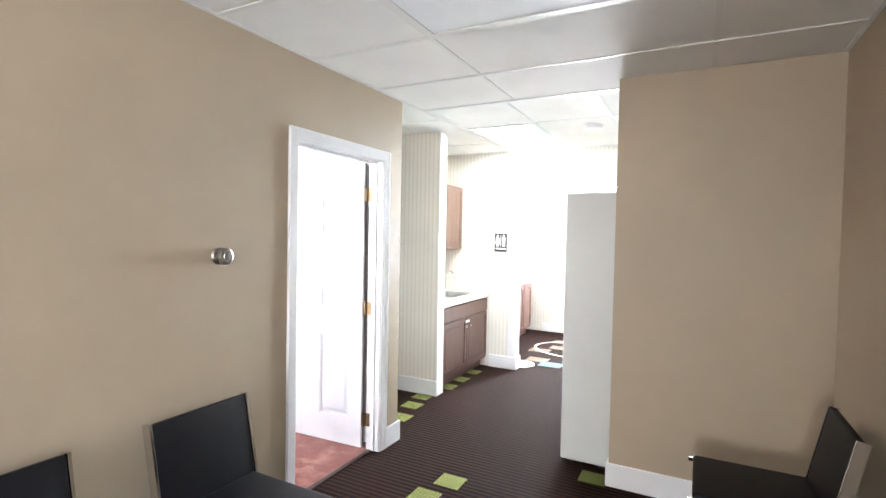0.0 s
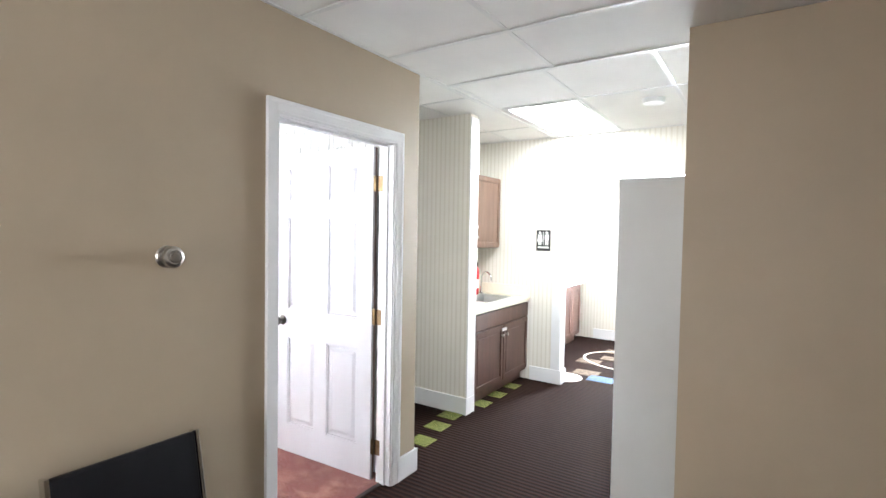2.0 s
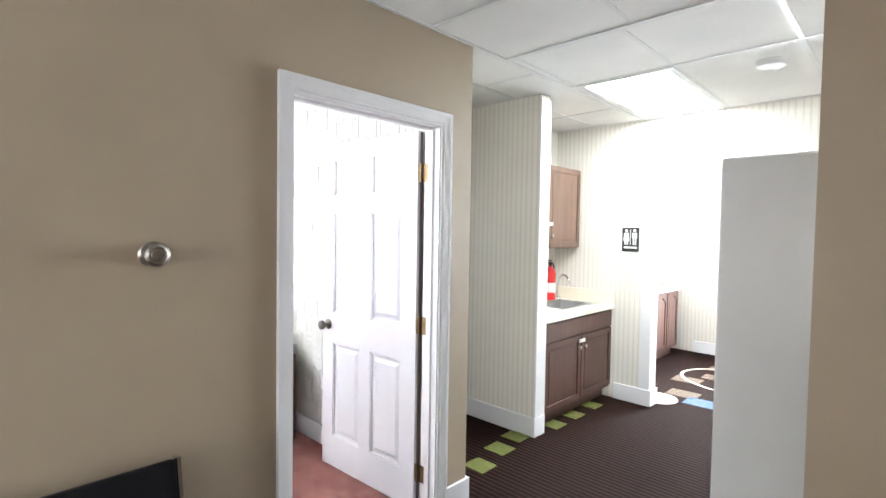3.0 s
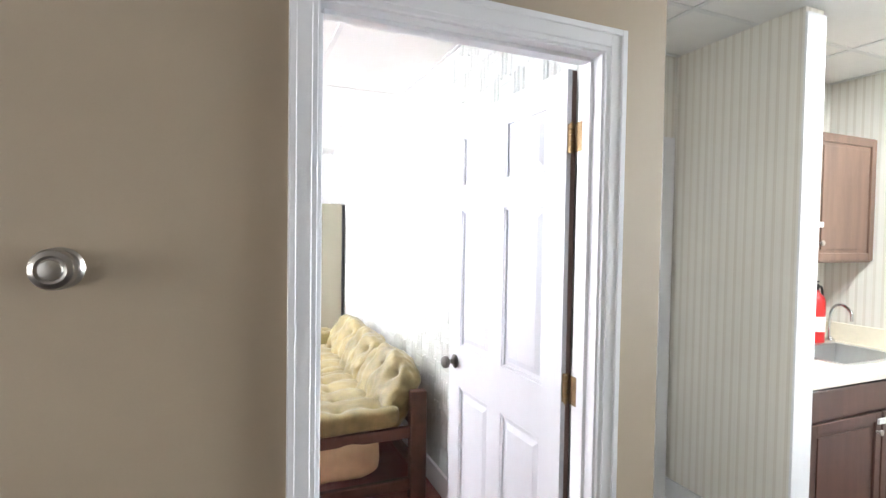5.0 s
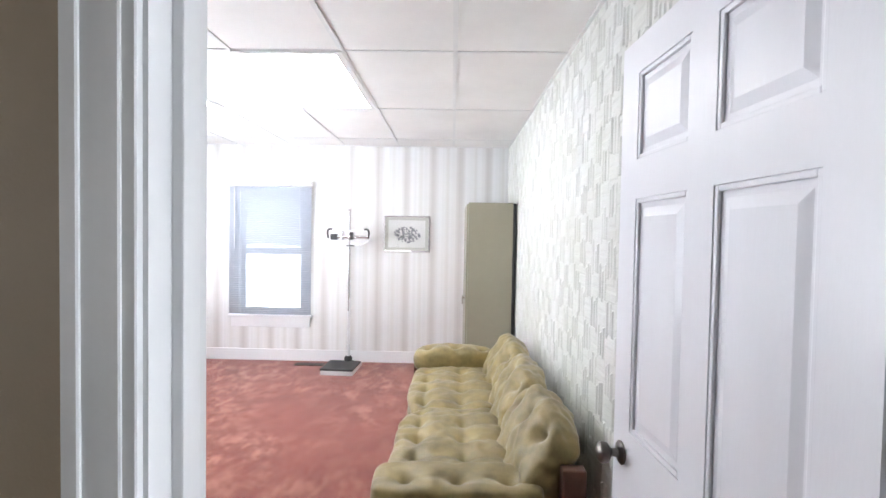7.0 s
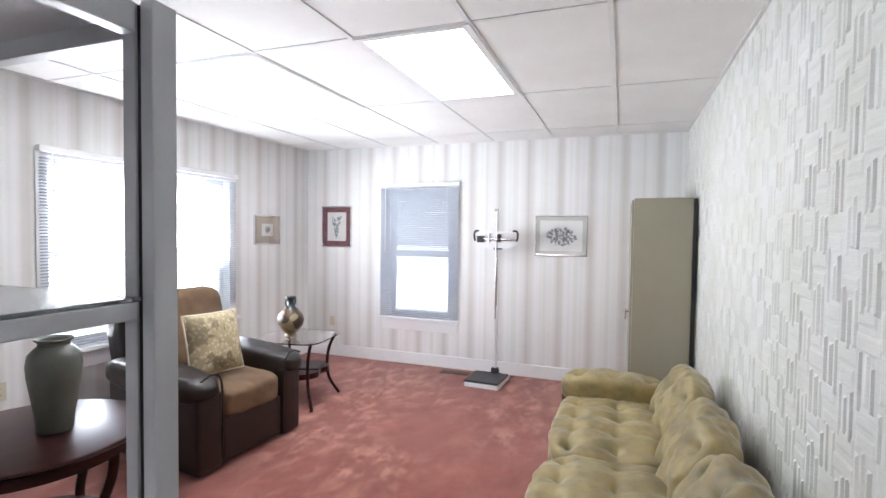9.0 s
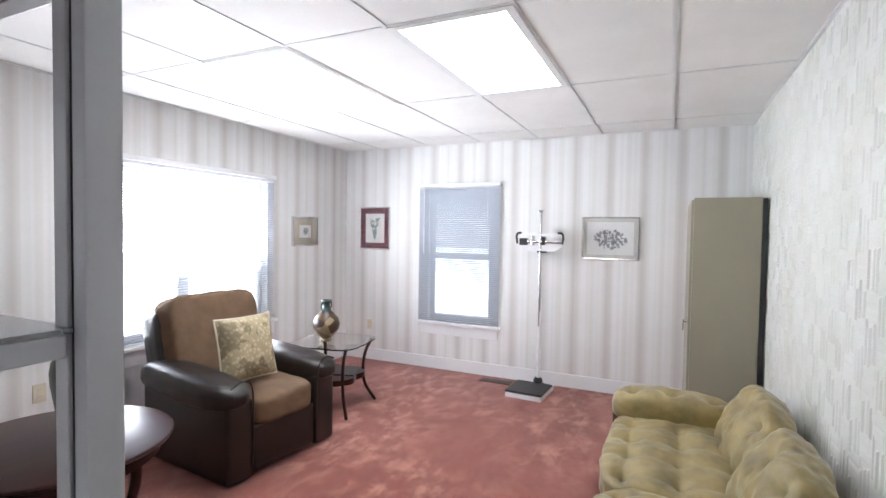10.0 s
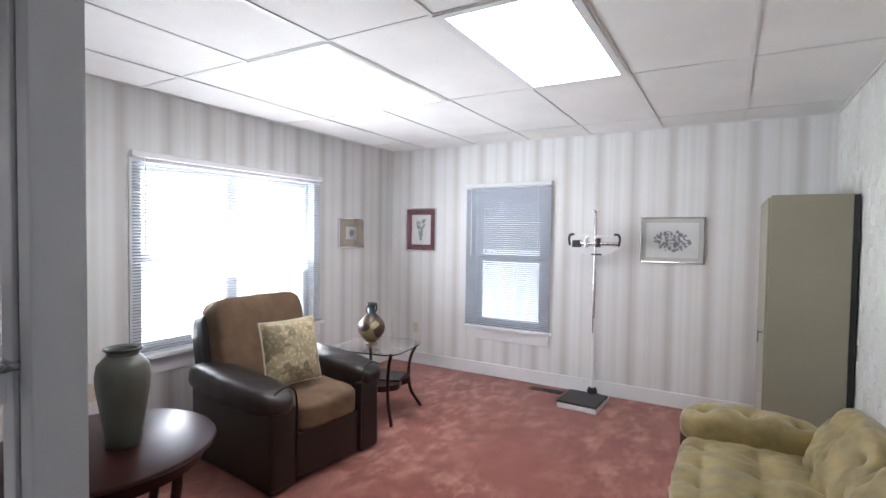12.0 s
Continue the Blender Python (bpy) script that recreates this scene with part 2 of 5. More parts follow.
BROCADE = brocade()


def glaze():
    m, nt, b = base_mat("patchwork_vase_glaze", (0.3, 0.2, 0.1), 0.38)
    v = coords(nt, (1, 1, 1), True)
    vo = nt.nodes.new("ShaderNodeTexVoronoi")
    vo.inputs["Scale"].default_value = 11
    nt.links.new(v, vo.inputs["Vector"])
    col = ramp(nt, noise_tex(nt, vo.outputs["Position"], 9, 1), [(0.36, (0.035, 0.018, 0.012)), (0.5, (0.09, 0.05, 0.024)), (0.60, (0.30, 0.25, 0.14))])
    z = nt.nodes.new("ShaderNodeSeparateXYZ")
    nt.links.new(v, z.inputs[0])
    neck = ramp(nt, z.outputs["Z"], [(0.235, (0, 0, 0)), (0.255, (1, 1, 1))])
    nt.links.new(blend(nt, neck, col, (0.025, 0.04, 0.04)), b.inputs["Base Color"])
    return m


VASE = glaze()


def glow(name, color, strength):
    m, nt, b = base_mat(name, (0.8, 0.8, 0.8), 0.5)
    b.inputs["Emission Color"].default_value = (*color, 1)
    b.inputs["Emission Strength"].default_value = strength
    return m


PANEL_ON = glow("lit_lamp_diffuser", (1.0, 0.98, 0.95), 15.0)
HALL_ON = glow("lit_hall_diffuser", (0.96, 1.0, 0.97), 14.0)
PANEL_OFF = surface("unlit_prismatic_diffuser", (0.80, 0.83, 0.88), 0.25, vary=0.02, fine=90, relief=0.2)
OUTSIDE = glow("hazy_daylight", (0.95, 0.98, 1.0), 3.6)
OUTSIDE_WEST = glow("soft_grey_daylight", (0.90, 0.95, 1.0), 3.4)
OUTDARK = surface("grey_neighbouring_siding", (0.42, 0.45, 0.50), 0.8, vary=0.05)


def glass(name, tint=(0.95, 0.98, 0.97), rough=0.0):
    m, nt, b = base_mat(name, tint, rough)
    b.inputs["Transmission Weight"].default_value = 1.0
    b.inputs["IOR"].default_value = 1.45
    return m


GLASS = glass("clear_glass", (1.0, 1.0, 1.0))
FROST = glass("frosted_shelf_glass", (0.92, 0.94, 0.95), 0.25)

# ---- mesh helpers ----


def box(bm, x0, x1, y0, y1, z0, z1, bevel=0.0, seg=2, mat=0, m=None):
    x0, x1, y0, y1, z0, z1 = min(x0, x1), max(x0, x1), min(y0, y1), max(y0, y1), min(z0, z1), max(z0, z1)
    t = bmesh.new()
    bmesh.ops.create_cube(t, size=1.0, matrix=Matrix.Translation(((x0 + x1) / 2, (y0 + y1) / 2, (z0 + z1) / 2)) @ Matrix.Diagonal((x1 - x0, y1 - y0, z1 - z0, 1)))
    if bevel:
        bmesh.ops.bevel(t, geom=t.edges[:], offset=min(bevel, 0.45 * min(x1 - x0, y1 - y0, z1 - z0)), segments=seg, profile=0.6, affect="EDGES")
    return join(bm, t, mat, m)


def join(bm, t, mat=0, m=None):
    if m is not None:
        bmesh.ops.transform(t, matrix=m, verts=t.verts[:])
    me = bpy.data.meshes.new("tmp")
    for f in t.faces:
        f.material_index = mat
    t.to_mesh(me)
    t.free()
    bm.from_mesh(me)
    bpy.data.meshes.remove(me)
    return bm


def cyl(bm, p, q, r, r2=None, seg=20, mat=0, bevel=0.0):
    p, q = Vector(p), Vector(q)
    t = bmesh.new()
    bmesh.ops.create_cone(t, cap_ends=True, segments=seg, radius1=r, radius2=r if r2 is None else r2, depth=(q - p).length)
    if bevel:
        rims = [e for e in t.edges if len(e.link_faces) == 2 and any(len(f.verts) > 4 for f in e.link_faces)]
        bmesh.ops.bevel(t, geom=rims, offset=bevel, segments=2, affect="EDGES")
    rot = (q - p).to_track_quat("Z", "Y").to_matrix().to_4x4()
    return join(bm, t, mat, Matrix.Translation((p + q) / 2) @ rot)


def lathe(bm, profile, centre=(0, 0, 0), seg=36, axis="Z", mat=0):
    t = bmesh.new()
    rings = []
    for r, z in profile:
        rings.append([t.verts.new((r * math.cos(2 * math.pi * i / seg), r * math.sin(2 * math.pi * i / seg), z)) for i in range(seg)] if r > 1e-5 else [t.verts.new((0, 0, z))])
    for a, b in zip(rings, rings[1:]):
        for i in range(seg):
            j = (i + 1) % seg
            vs = [a[i % len(a)], a[j % len(a)], b[j % len(b)], b[i % len(b)]]
            vs = list(dict.fromkeys(vs))
            if len(vs) > 2:
                t.faces.new(vs)
    bmesh.ops.recalc_face_normals(t, faces=t.faces[:])
    rot = {"Z": Matrix(), "X": Matrix.Rotation(radians(90), 4, "Y"), "-Y": Matrix.Rotation(radians(90), 4, "X")}[axis]
    return join(bm, t, mat, Matrix.Translation(centre) @ rot)


def tube(bm, path, r, seg=10, flat=None, mat=0):
    """A round bar, or with flat=(width, thickness) a flat bar, along a path."""
    t = bmesh.new()
    pts = [Vector(p) for p in path]
    rings = []
    up = Vector((0.13, 0.2, 0.97))
    for i, p in enumerate(pts):
        d = (pts[min(i + 1, len(pts) - 1)] - pts[max(i - 1, 0)]).normalized()
        s = d.cross(up)
        s = s.normalized() if s.length > 0.05 else d.cross(Vector((1, 0, 0))).normalized()
        u = s.cross(d).normalized()
        up = u
        rings.append([t.verts.new(p + s * (math.cos(2 * math.pi * k / seg) * r) + u * (math.sin(2 * math.pi * k / seg) * r)) for k in range(seg)])
    for a, b in zip(rings, rings[1:]):
        for k in range(seg):
            t.faces.new((a[k], a[(k + 1) % seg], b[(k + 1) % seg], b[k]))
    t.faces.new(rings[0][::-1])
    t.faces.new(rings[-1])
    bmesh.ops.recalc_face_normals(t, faces=t.faces[:])
    return join(bm, t, mat)


def curve_pts(pts, n=8):
    """A smooth line through a few points."""
    out = []
    P = [Vector(p) for p in pts]
    P = [2 * P[0] - P[1]] + P + [2 * P[-1] - P[-2]]
    for i in range(1, len(P) - 2):
        for k in range(n):
            u = k / n
            a, b, c, d = P[i - 1:i + 3]
            out.append(0.5 * (2 * b + (c - a) * u + (2 * a - 5 * b + 4 * c - d) * u * u + (3 * b - a - 3 * c + d) * u ** 3))
    out.append(P[-2])
    return out


def cushion(bm, size, n=26, power=4.0, tufts=(), depth=0.03, sigma=0.05, wrinkle=0.006, seed=0.0, m=None, mat=0, seam=0.0):
    """A stuffed cushion: a rounded block whose top sinks at its buttons and whose cloth is uneven."""
    t = bmesh.new()
    bmesh.ops.create_cube(t, size=2.0)
    bmesh.ops.subdivide_edges(t, edges=t.edges[:], cuts=n, use_grid_fill=True)
    hx, hy, hz = size[0] / 2, size[1] / 2, size[2] / 2
    for v in t.verts:
        c = v.co
        k = (abs(c.x) ** power + abs(c.y) ** power + abs(c.z) ** power) ** (-1 / power) * 1.0
        p = Vector((c.x * k * hx, c.y * k * hy, c.z * k * hz))
        if c.z > -0.5:
            w = max(0.0, min(1.0, (p.z / hz + 0.3)))
            for bx, by in tufts:
                d2 = (p.x - bx) ** 2 + (p.y - by) ** 2
                p.z -= depth * w * math.exp(-math.sqrt(d2) / sigma)
            if seam:
                for bx in {b[0] for b in tufts}:
                    p.z -= seam * w * math.exp(-abs(p.x - bx) / 0.016) * (0.6 + 0.4 * noise.noise(Vector((bx * 7, p.y * 6, seed))))
                for by in {b[1] for b in tufts}:
                    p.z -= seam * w * math.exp(-abs(p.y - by) / 0.016) * (0.6 + 0.4 * noise.noise(Vector((p.x * 6, by * 7, seed))))
        nz = noise.noise(Vector((p.x * 9 + seed, p.y * 9, p.z * 9))) + 0.5 * noise.noise(Vector((p.x * 24 + seed, p.y * 24, p.z * 24)))
        p += c.normalized() * wrinkle * nz
        v.co = p
    for f in t.faces:
        f.smooth = True
    return join(bm, t, mat, m)


def mesh_object(name, bm, mats, smooth=False):
    me = bpy.data.meshes.new(name)
    if smooth:
        for f in bm.faces:
            f.smooth = True
    bm.to_mesh(me)
    bm.free()
    for mt in mats if isinstance(mats, (list, tuple)) else [mats]:
        me.materials.append(mt)
    if smooth:
        me.set_sharp_from_angle(angle=radians(38))
    return new(name, me)


def part(name, bm, material, parent, label="", smooth=False):
    ob = mesh_object(name, bm, material, smooth)
    ob.parent = parent
    if label:
        ob["label"] = label
    return ob


def thing(name, label, category, at=None, group=""):
    ob = new(name)
    ob.empty_display_size = 0.1
    if at is not None:
        ob.matrix_world = at
    return tagged(ob, label, category, group)


def structure(name, bm, mats, label="", category="", smooth=False):
    return tagged(mesh_object(name, bm, mats, smooth), label, category or name.split("_")[0], kind="structure")


def B(*a, **k):
    bm = bmesh.new()
    box(bm, *a, **k)
    return bm


def paint(bm, rules):
    """Material by the way a face looks: rules of (axis, sign, index, test)."""
    for f in bm.faces:
        for axis, sign, idx, test in rules:
            if f.normal[axis] * sign > 0.9 and (test is None or test(f.calc_center_median())):
                f.material_index = idx

# ---- structure ----
H = 2.44           # ceiling height
RX, RY = -5.09, -4.13   # far wall and window wall of the sitting room
EX = 2.535          # east wall of the waiting room
SY = -6.30         # south wall of the waiting room
D0, D1, DH = -0.900, -0.082, 1.995   # rough opening of the sitting room's door

# floors
structure("floor_sitting_room", B(RX - 0.15, -0.06, RY - 0.15, 0.143, -0.12, 0.0), SALMON, "salmon carpet with swept pile marks", "floor")
hall_floor = structure("floor_hall", B(-0.06, EX + 0.15, SY - 0.15, 5.0, -0.12, 0.0), BROWN, "dark brown ribbed carpet", "floor")
structure("floor_alcove", B(-0.99, -0.06, 0.143, 5.0, -0.12, 0.0), BROWN, "dark brown ribbed carpet", "floor")
structure("threshold", B(-0.075, -0.045, D0 + 0.016, D1 - 0.016, 0.0, 0.006, 0.002), VENT, "dark metal carpet strip under the door", "trim")

# wall between the waiting room and the sitting room
bm = bmesh.new()
box(bm, -0.10, 0, SY, D0, 0, H)
box(bm, -0.10, 0, D1, 0.143, 0, H)
box(bm, -0.10, 0, D0, D1, DH, H)
bm.normal_update()
paint(bm, [(0, -1, 1, None)])
structure("wall_door_side", bm, [TAN, ROOMPAPER], "tan painted wall with a door opening", "wall")

# relief wall and its far side
bm = B(RX - 0.15, -0.10, 0, 0.143, 0, H)
bm.normal_update()
paint(bm, [(1, -1, 0, None), (1, 1, 1, None)])
relief_wall = structure("wall_relief", bm, [PLASTER, HALLPAPER], "white wall with raised basket-weave plaster relief", "wall")

# far wall with the narrow window
W1 = (-3.03, -2.30, 0.53, 1.95)
bm = bmesh.new()
box(bm, RX - 0.15, RX, RY, W1[0], 0, H)
box(bm, RX - 0.15, RX, W1[1], 0.0, 0, H)
box(bm, RX - 0.15, RX, W1[0], W1[1], 0, W1[2])
box(bm, RX - 0.15, RX, W1[0], W1[1], W1[3], H)
structure("wall_far", bm, ROOMPAPER, "pale grey wall with fuzzy upright stripes", "wall")

# window wall with the wide window
W2 = (-3.81, -2.215, 0.64, 1.95)
bm = bmesh.new()
box(bm, RX - 0.15, W2[0], RY - 0.15, RY, 0, H)
box(bm, W2[1], 0.0, RY - 0.15, RY, 0, H)
box(bm, W2[0], W2[1], RY - 0.15, RY, 0, W2[2])
box(bm, W2[0], W2[1], RY - 0.15, RY, W2[3], H)
structure("wall_window", bm, ROOMPAPER, "pale grey wall with fuzzy upright stripes", "wall")

# waiting room: return wall, east wall and unseen south wall, each with an added window
bm = B(1.465, EX + 0.15, 0.222, 0.34, 0, H)
structure("wall_return", bm, TAN, "tan painted wall ending at a corner", "wall")
# opening of the added east window, in a stretch never in view
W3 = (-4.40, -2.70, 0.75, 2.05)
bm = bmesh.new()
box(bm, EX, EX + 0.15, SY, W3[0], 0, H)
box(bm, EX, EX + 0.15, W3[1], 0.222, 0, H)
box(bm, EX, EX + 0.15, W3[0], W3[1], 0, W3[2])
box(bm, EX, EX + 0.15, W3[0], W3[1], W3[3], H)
structure("wall_east", bm, TAN, "tan painted wall with an added window out of view", "wall")
# south wall is never in view; its opening is added for the fill
bm = bmesh.new()
box(bm, -0.12, 0.7, SY - 0.15, SY, 0, H)
box(bm, 2.3, EX + 0.15, SY - 0.15, SY, 0, H)
box(bm, 0.7, 2.3, SY - 0.15, SY, 0, 0.75)
box(bm, 0.7, 2.3, SY - 0.15, SY, 2.05, H)
structure("wall_south", bm, TAN, "tan painted wall with an added window out of view", "wall")

# hall: alcove end, pier, kitchenette niche, sign wall with its opening, far room
structure("wall_alcove_end", B(-0.99, -0.87, 0.143, 1.253, 0, H), HALLPAPER, "cream striped wall", "wall")
bm = B(-0.87, -0.215, 1.135, 1.253, 0, H)
bm.normal_update()
structure("wall_pier", bm, HALLPAPER, "cream striped wallpaper on a wall stub", "wall")
structure("trim_pier_end", B(-0.215, -0.203, 1.131, 1.2545, 0.14, H - 0.025, 0.003), WHITE, "white corner board", "trim")
structure("wall_niche_back", B(-0.99, -0.82, 1.253, 2.38, 0, H), HALLPAPER, "cream striped wall behind the sink", "wall")
bm = bmesh.new()
box(bm, -0.99, 0.11, 2.38, 2.50, 0, H)
box(bm, 0.11, 1.55, 2.38, 2.50, 2.03, H)
box(bm, 1.55, 1.95, 2.38, 2.50, 0, H)
structure("wall_sign", bm, HALLPAPER, "cream striped wall with a wide opening", "wall")
structure("trim_opening_side", B(0.03, 0.125, 2.370, 2.51, 0.0, 2.06, 0.004), WHITE, "white board beside the opening", "trim")
structure("trim_opening_head", B(0.125, 1.55, 2.372, 2.508, 2.018, 2.03, 0.003), WHITE, "white board over the opening", "trim")
structure("wall_hall_east", B(1.95, 2.1, 0.34, 5.0, 0, H), HALLPAPER, "cream striped wall", "wall")
structure("wall_far_room_west", B(-0.99, -0.87, 2.50, 5.0, 0, H), HALLPAPER, "cream striped wall", "wall")
W4 = (0.05, 1.45, 0.80, 2.0)
bm = bmesh.new()
box(bm, -0.87, W4[0], 4.80, 4.92, 0, H)
box(bm, W4[1], 1.95, 4.80, 4.92, 0, H)
box(bm, W4[0], W4[1], 4.80, 4.92, 0, W4[2])
box(bm, W4[0], W4[1], 4.80, 4.92, W4[3], H)
structure("wall_far_room_north", bm, HALLPAPER, "cream wall with a bright window", "wall")


def baseboard(name, x0, x1, y0, y1, h=0.14):
    bm = B(x0, x1, y0, y1, 0, h, 0.004)
    structure(name, bm, WHITE, "white painted baseboard", "baseboard")


baseboard("baseboard_tan_south", 0, 0.016, SY, -0.946)
baseboard("baseboard_tan_corner", 0, 0.016, -0.019, 0.159)
baseboard("baseboard_tan_end", -0.86, 0.0, 0.143, 0.159)
baseboard("baseboard_return", 1.449, EX, 0.206, 0.222)
baseboard("baseboard_return_end", 1.449, 1.465, 0.222, 0.356)
baseboard("baseboard_east", EX - 0.016, EX, SY, 0.206)
baseboard("baseboard_south", 0.016, EX - 0.016, SY, SY + 0.016)
baseboard("baseboard_pier", -0.87, -0.199, 1.119, 1.135)
baseboard("baseboard_pier_end", -0.215, -0.199, 1.135, 1.2545)
baseboard("baseboard_sign", -0.19, 0.128, 2.364, 2.38)
baseboard("baseboard_sign_end", 0.125, 0.141, 2.364, 2.516)
baseboard("baseboard_far_room", -0.25, 1.95, 4.784, 4.80)
baseboard("baseboard_far", RX, RX + 0.016, RY + 0.016, 0.0, 0.13)
baseboard("baseboard_window", RX, -0.10, RY, RY + 0.016, 0.13)
baseboard("baseboard_relief", RX + 0.016, -0.10, -0.016, 0.0, 0.13)
baseboard("baseboard_room_side", -0.116, -0.10, RY + 0.016, -0.946, 0.13)
baseboard("baseboard_alcove_end", -0.87, -0.854, 0.159, 0.25)

# ceilings: tiles proud of a recessed sheet, on a metal grid


def ceiling(name, x0, x1, y0, y1, xs, ys, skip=()):
    bm = bmesh.new()
    box(bm, x0, x1, y0, y1, H + 0.012, H + 0.10)
    ex = [x0] + sorted(x for x in xs if x0 < x < x1) + [x1]
    ey = [y0] + sorted(y for y in ys if y0 < y < y1) + [y1]
    for a, b in zip(ex, ex[1:]):
        for c, d in zip(ey, ey[1:]):
            if any(a < sx < b and c < sy < d for sx, sy in skip):
                continue
            box(bm, a + 0.010, b - 0.010, c + 0.010, d - 0.010, H + 0.004, H + 0.016)
    for x in ex[1:-1]:
        box(bm, x - 0.012, x + 0.012, y0, y1, H, H + 0.006, mat=1)
    for y in ey[1:-1]:
        box(bm, x0, x1, y - 0.012, y + 0.012, H - 0.0015, H + 0.0045, mat=1)
    for a, b, c, d in ((x0, x0 + 0.018, y0, y1), (x1 - 0.018, x1, y0, y1), (x0, x1, y0, y0 + 0.018), (x0, x1, y1 - 0.018, y1)):
        box(bm, a, b, c, d, H - 0.004, H + 0.003, mat=1)
    return structure(name, bm, [TILE, GRID], "white dropped ceiling tiles in a metal grid", "ceiling")


ceiling("ceiling_sitting_room", RX, -0.10, RY, 0, [-1.005 - 1.22 * k for k in range(5)], [-0.615 - 0.61 * k for k in range(7)], [(-2.8, -1.5), (-2.8, -2.7)])
ceiling("ceiling_waiting_room", 0, EX, SY, 0.43, [0.735, 1.955], [-0.775 - 0.61 * k for k in range(-2, 9)], [(1.3, -1.1)])
ceiling("ceiling_hall", 0.0, 1.95, 0.43, 2.38, [0.055, 0.665, 1.275], [1.13], [(0.4, 1.7)])
ceiling("ceiling_alcove", -0.87, 0.0, 0.143, 2.38, [-0.43], [0.74, 1.85])
ceiling("ceiling_far_room", -0.87, 1.95, 2.50, 4.80, [0.1, 0.71, 1.32], [3.1, 3.71, 4.32])
structure("ceiling_slab", B(RX - 0.3, EX + 0.3, SY - 0.3, 5.2, H + 0.10, H + 0.22), TILE, "plain slab above the ceiling", "ceiling")


def ceiling_lamp(x0, x1, y0, y1, material, label):
    t = thing("ceiling_light", label, "ceiling light", pose((x0 + x1) / 2, (y0 + y1) / 2, H))
    hx, hy = (x1 - x0) / 2, (y1 - y0) / 2
    bm = bmesh.new()
    for a in ((-hx, hx, -hy, -hy + 0.042), (-hx, hx, hy - 0.042, hy), (-hx, -hx + 0.042, -hy + 0.042, hy - 0.042), (hx - 0.042, hx, -hy + 0.042, hy - 0.042)):
        box(bm, *a, -0.006, 0.011, 0.002)
    part("frame", bm, GRID, t)
    part("diffuser", B(-hx + 0.042, hx - 0.042, -hy + 0.042, hy - 0.042, -0.001, 0.010), material, t)


ceiling_lamp(-3.445, -2.225, -1.835, -1.225, PANEL_ON, "lit rectangular fluorescent panel set in the ceiling")
ceiling_lamp(-3.445, -2.225, -3.055, -2.445, PANEL_ON, "lit rectangular fluorescent panel near the wide window")
ceiling_lamp(0.055, 0.665, 1.13, 2.34, HALL_ON, "lit rectangular fluorescent panel in the hall ceiling")
ceiling_lamp(0.735, 1.955, -1.385, -0.775, PANEL_OFF, "unlit rectangular panel with a pale plastic diffuser")

# ---- windows, blinds ----


def window(name, along, at, span, z0, z1, inward, casing, label, mullions=()):
    """A sash window in a wall. along: 0 if the wall runs along x, 1 along y."""
    t = tagged(new(name), label, "window", kind="structure")

    def bx(u0, u1, d0, d1, za, zb, bev=0.003):
        d0, d1 = at + inward * d0, at + inward * d1
        return B(u0, u1, min(d0, d1), max(d0, d1), za, zb, bev) if along == 0 else B(min(d0, d1), max(d0, d1), u0, u1, za, zb, bev)
    u0, u1 = span
    zm = (z0 + z1) / 2
    edges = [u0] + list(mullions) + [u1]
    for a, b in zip(edges, edges[1:]):
        bm = bmesh.new()
        for args in ((a, a + 0.045, z0, z1), (b - 0.045, b, z0, z1), (a + 0.045, b - 0.045, z0, z0 + 0.06), (a + 0.045, b - 0.045, z1 - 0.05, z1), (a + 0.045, b - 0.045, zm - 0.025, zm + 0.025)):
            o = bx(args[0], args[1], -0.10, -0.065, args[2], args[3])
            me = bpy.data.meshes.new("tmp")
            o.to_mesh(me)
            o.free()
            bm.from_mesh(me)
            bpy.data.meshes.remove(me)
        part("window_frame", bm, WHITE, t)
        for za, zb in ((z0 + 0.06, zm - 0.025), (zm + 0.025, z1 - 0.05)):
            g = part("pane", bx(a + 0.045, b - 0.045, -0.085, -0.081, za, zb, 0), GLASS, t)
            g.visible_shadow = False
    for mu in mullions:
        part("mullion", bx(mu - 0.03, mu + 0.03, -0.13, -0.085, z0, z1), WHITE, t)
    if casing:
        part("sill", bx(u0 - 0.105, u1 + 0.115, -0.06, 0.055, z0 - 0.035, z0 - 0.005, 0.006), WHITE, t)
        part("apron", bx(u0 - 0.085, u1 + 0.085, 0.0, 0.018, z0 - 0.15, z0 - 0.035, 0.004), WHITE, t)
        part("casing", bx(u0 - 0.075, u0, 0.0, 0.012, z0 - 0.005, z1, 0.003), WHITE, t)
        part("casing", bx(u1, u1 + 0.075, 0.0, 0.012, z0 - 0.005, z1, 0.003), WHITE, t)
        part("casing", bx(u0 - 0.075, u1 + 0.075, 0.0, 0.012, z1, z1 + 0.05, 0.003), WHITE, t)
    return t


window("window_1", 1, RX, (W1[0], W1[1]), W1[2], W1[3], 1, True, "narrow white sash window behind a blind")
window("window_2", 0, RY, (W2[0], W2[1]), W2[2], W2[3], 1, True, "wide white double window behind a blind", [-2.98])
# added out of view, only as the source of the east fill
window("added_window_east", 1, EX, (W3[0], W3[1]), W3[2], W3[3], -1, True, "white window added out of view to light the waiting room", [-3.55])
# likewise added, on the unseen south wall
window("added_window_south", 0, SY, (0.7, 2.3), 0.75, 2.05, 1, True, "white window added on the unseen south wall to light the waiting room", [1.5])
window("window_4", 0, 4.80, (W4[0], W4[1]), W4[2], W4[3], -1, False, "bright white window of the far room")


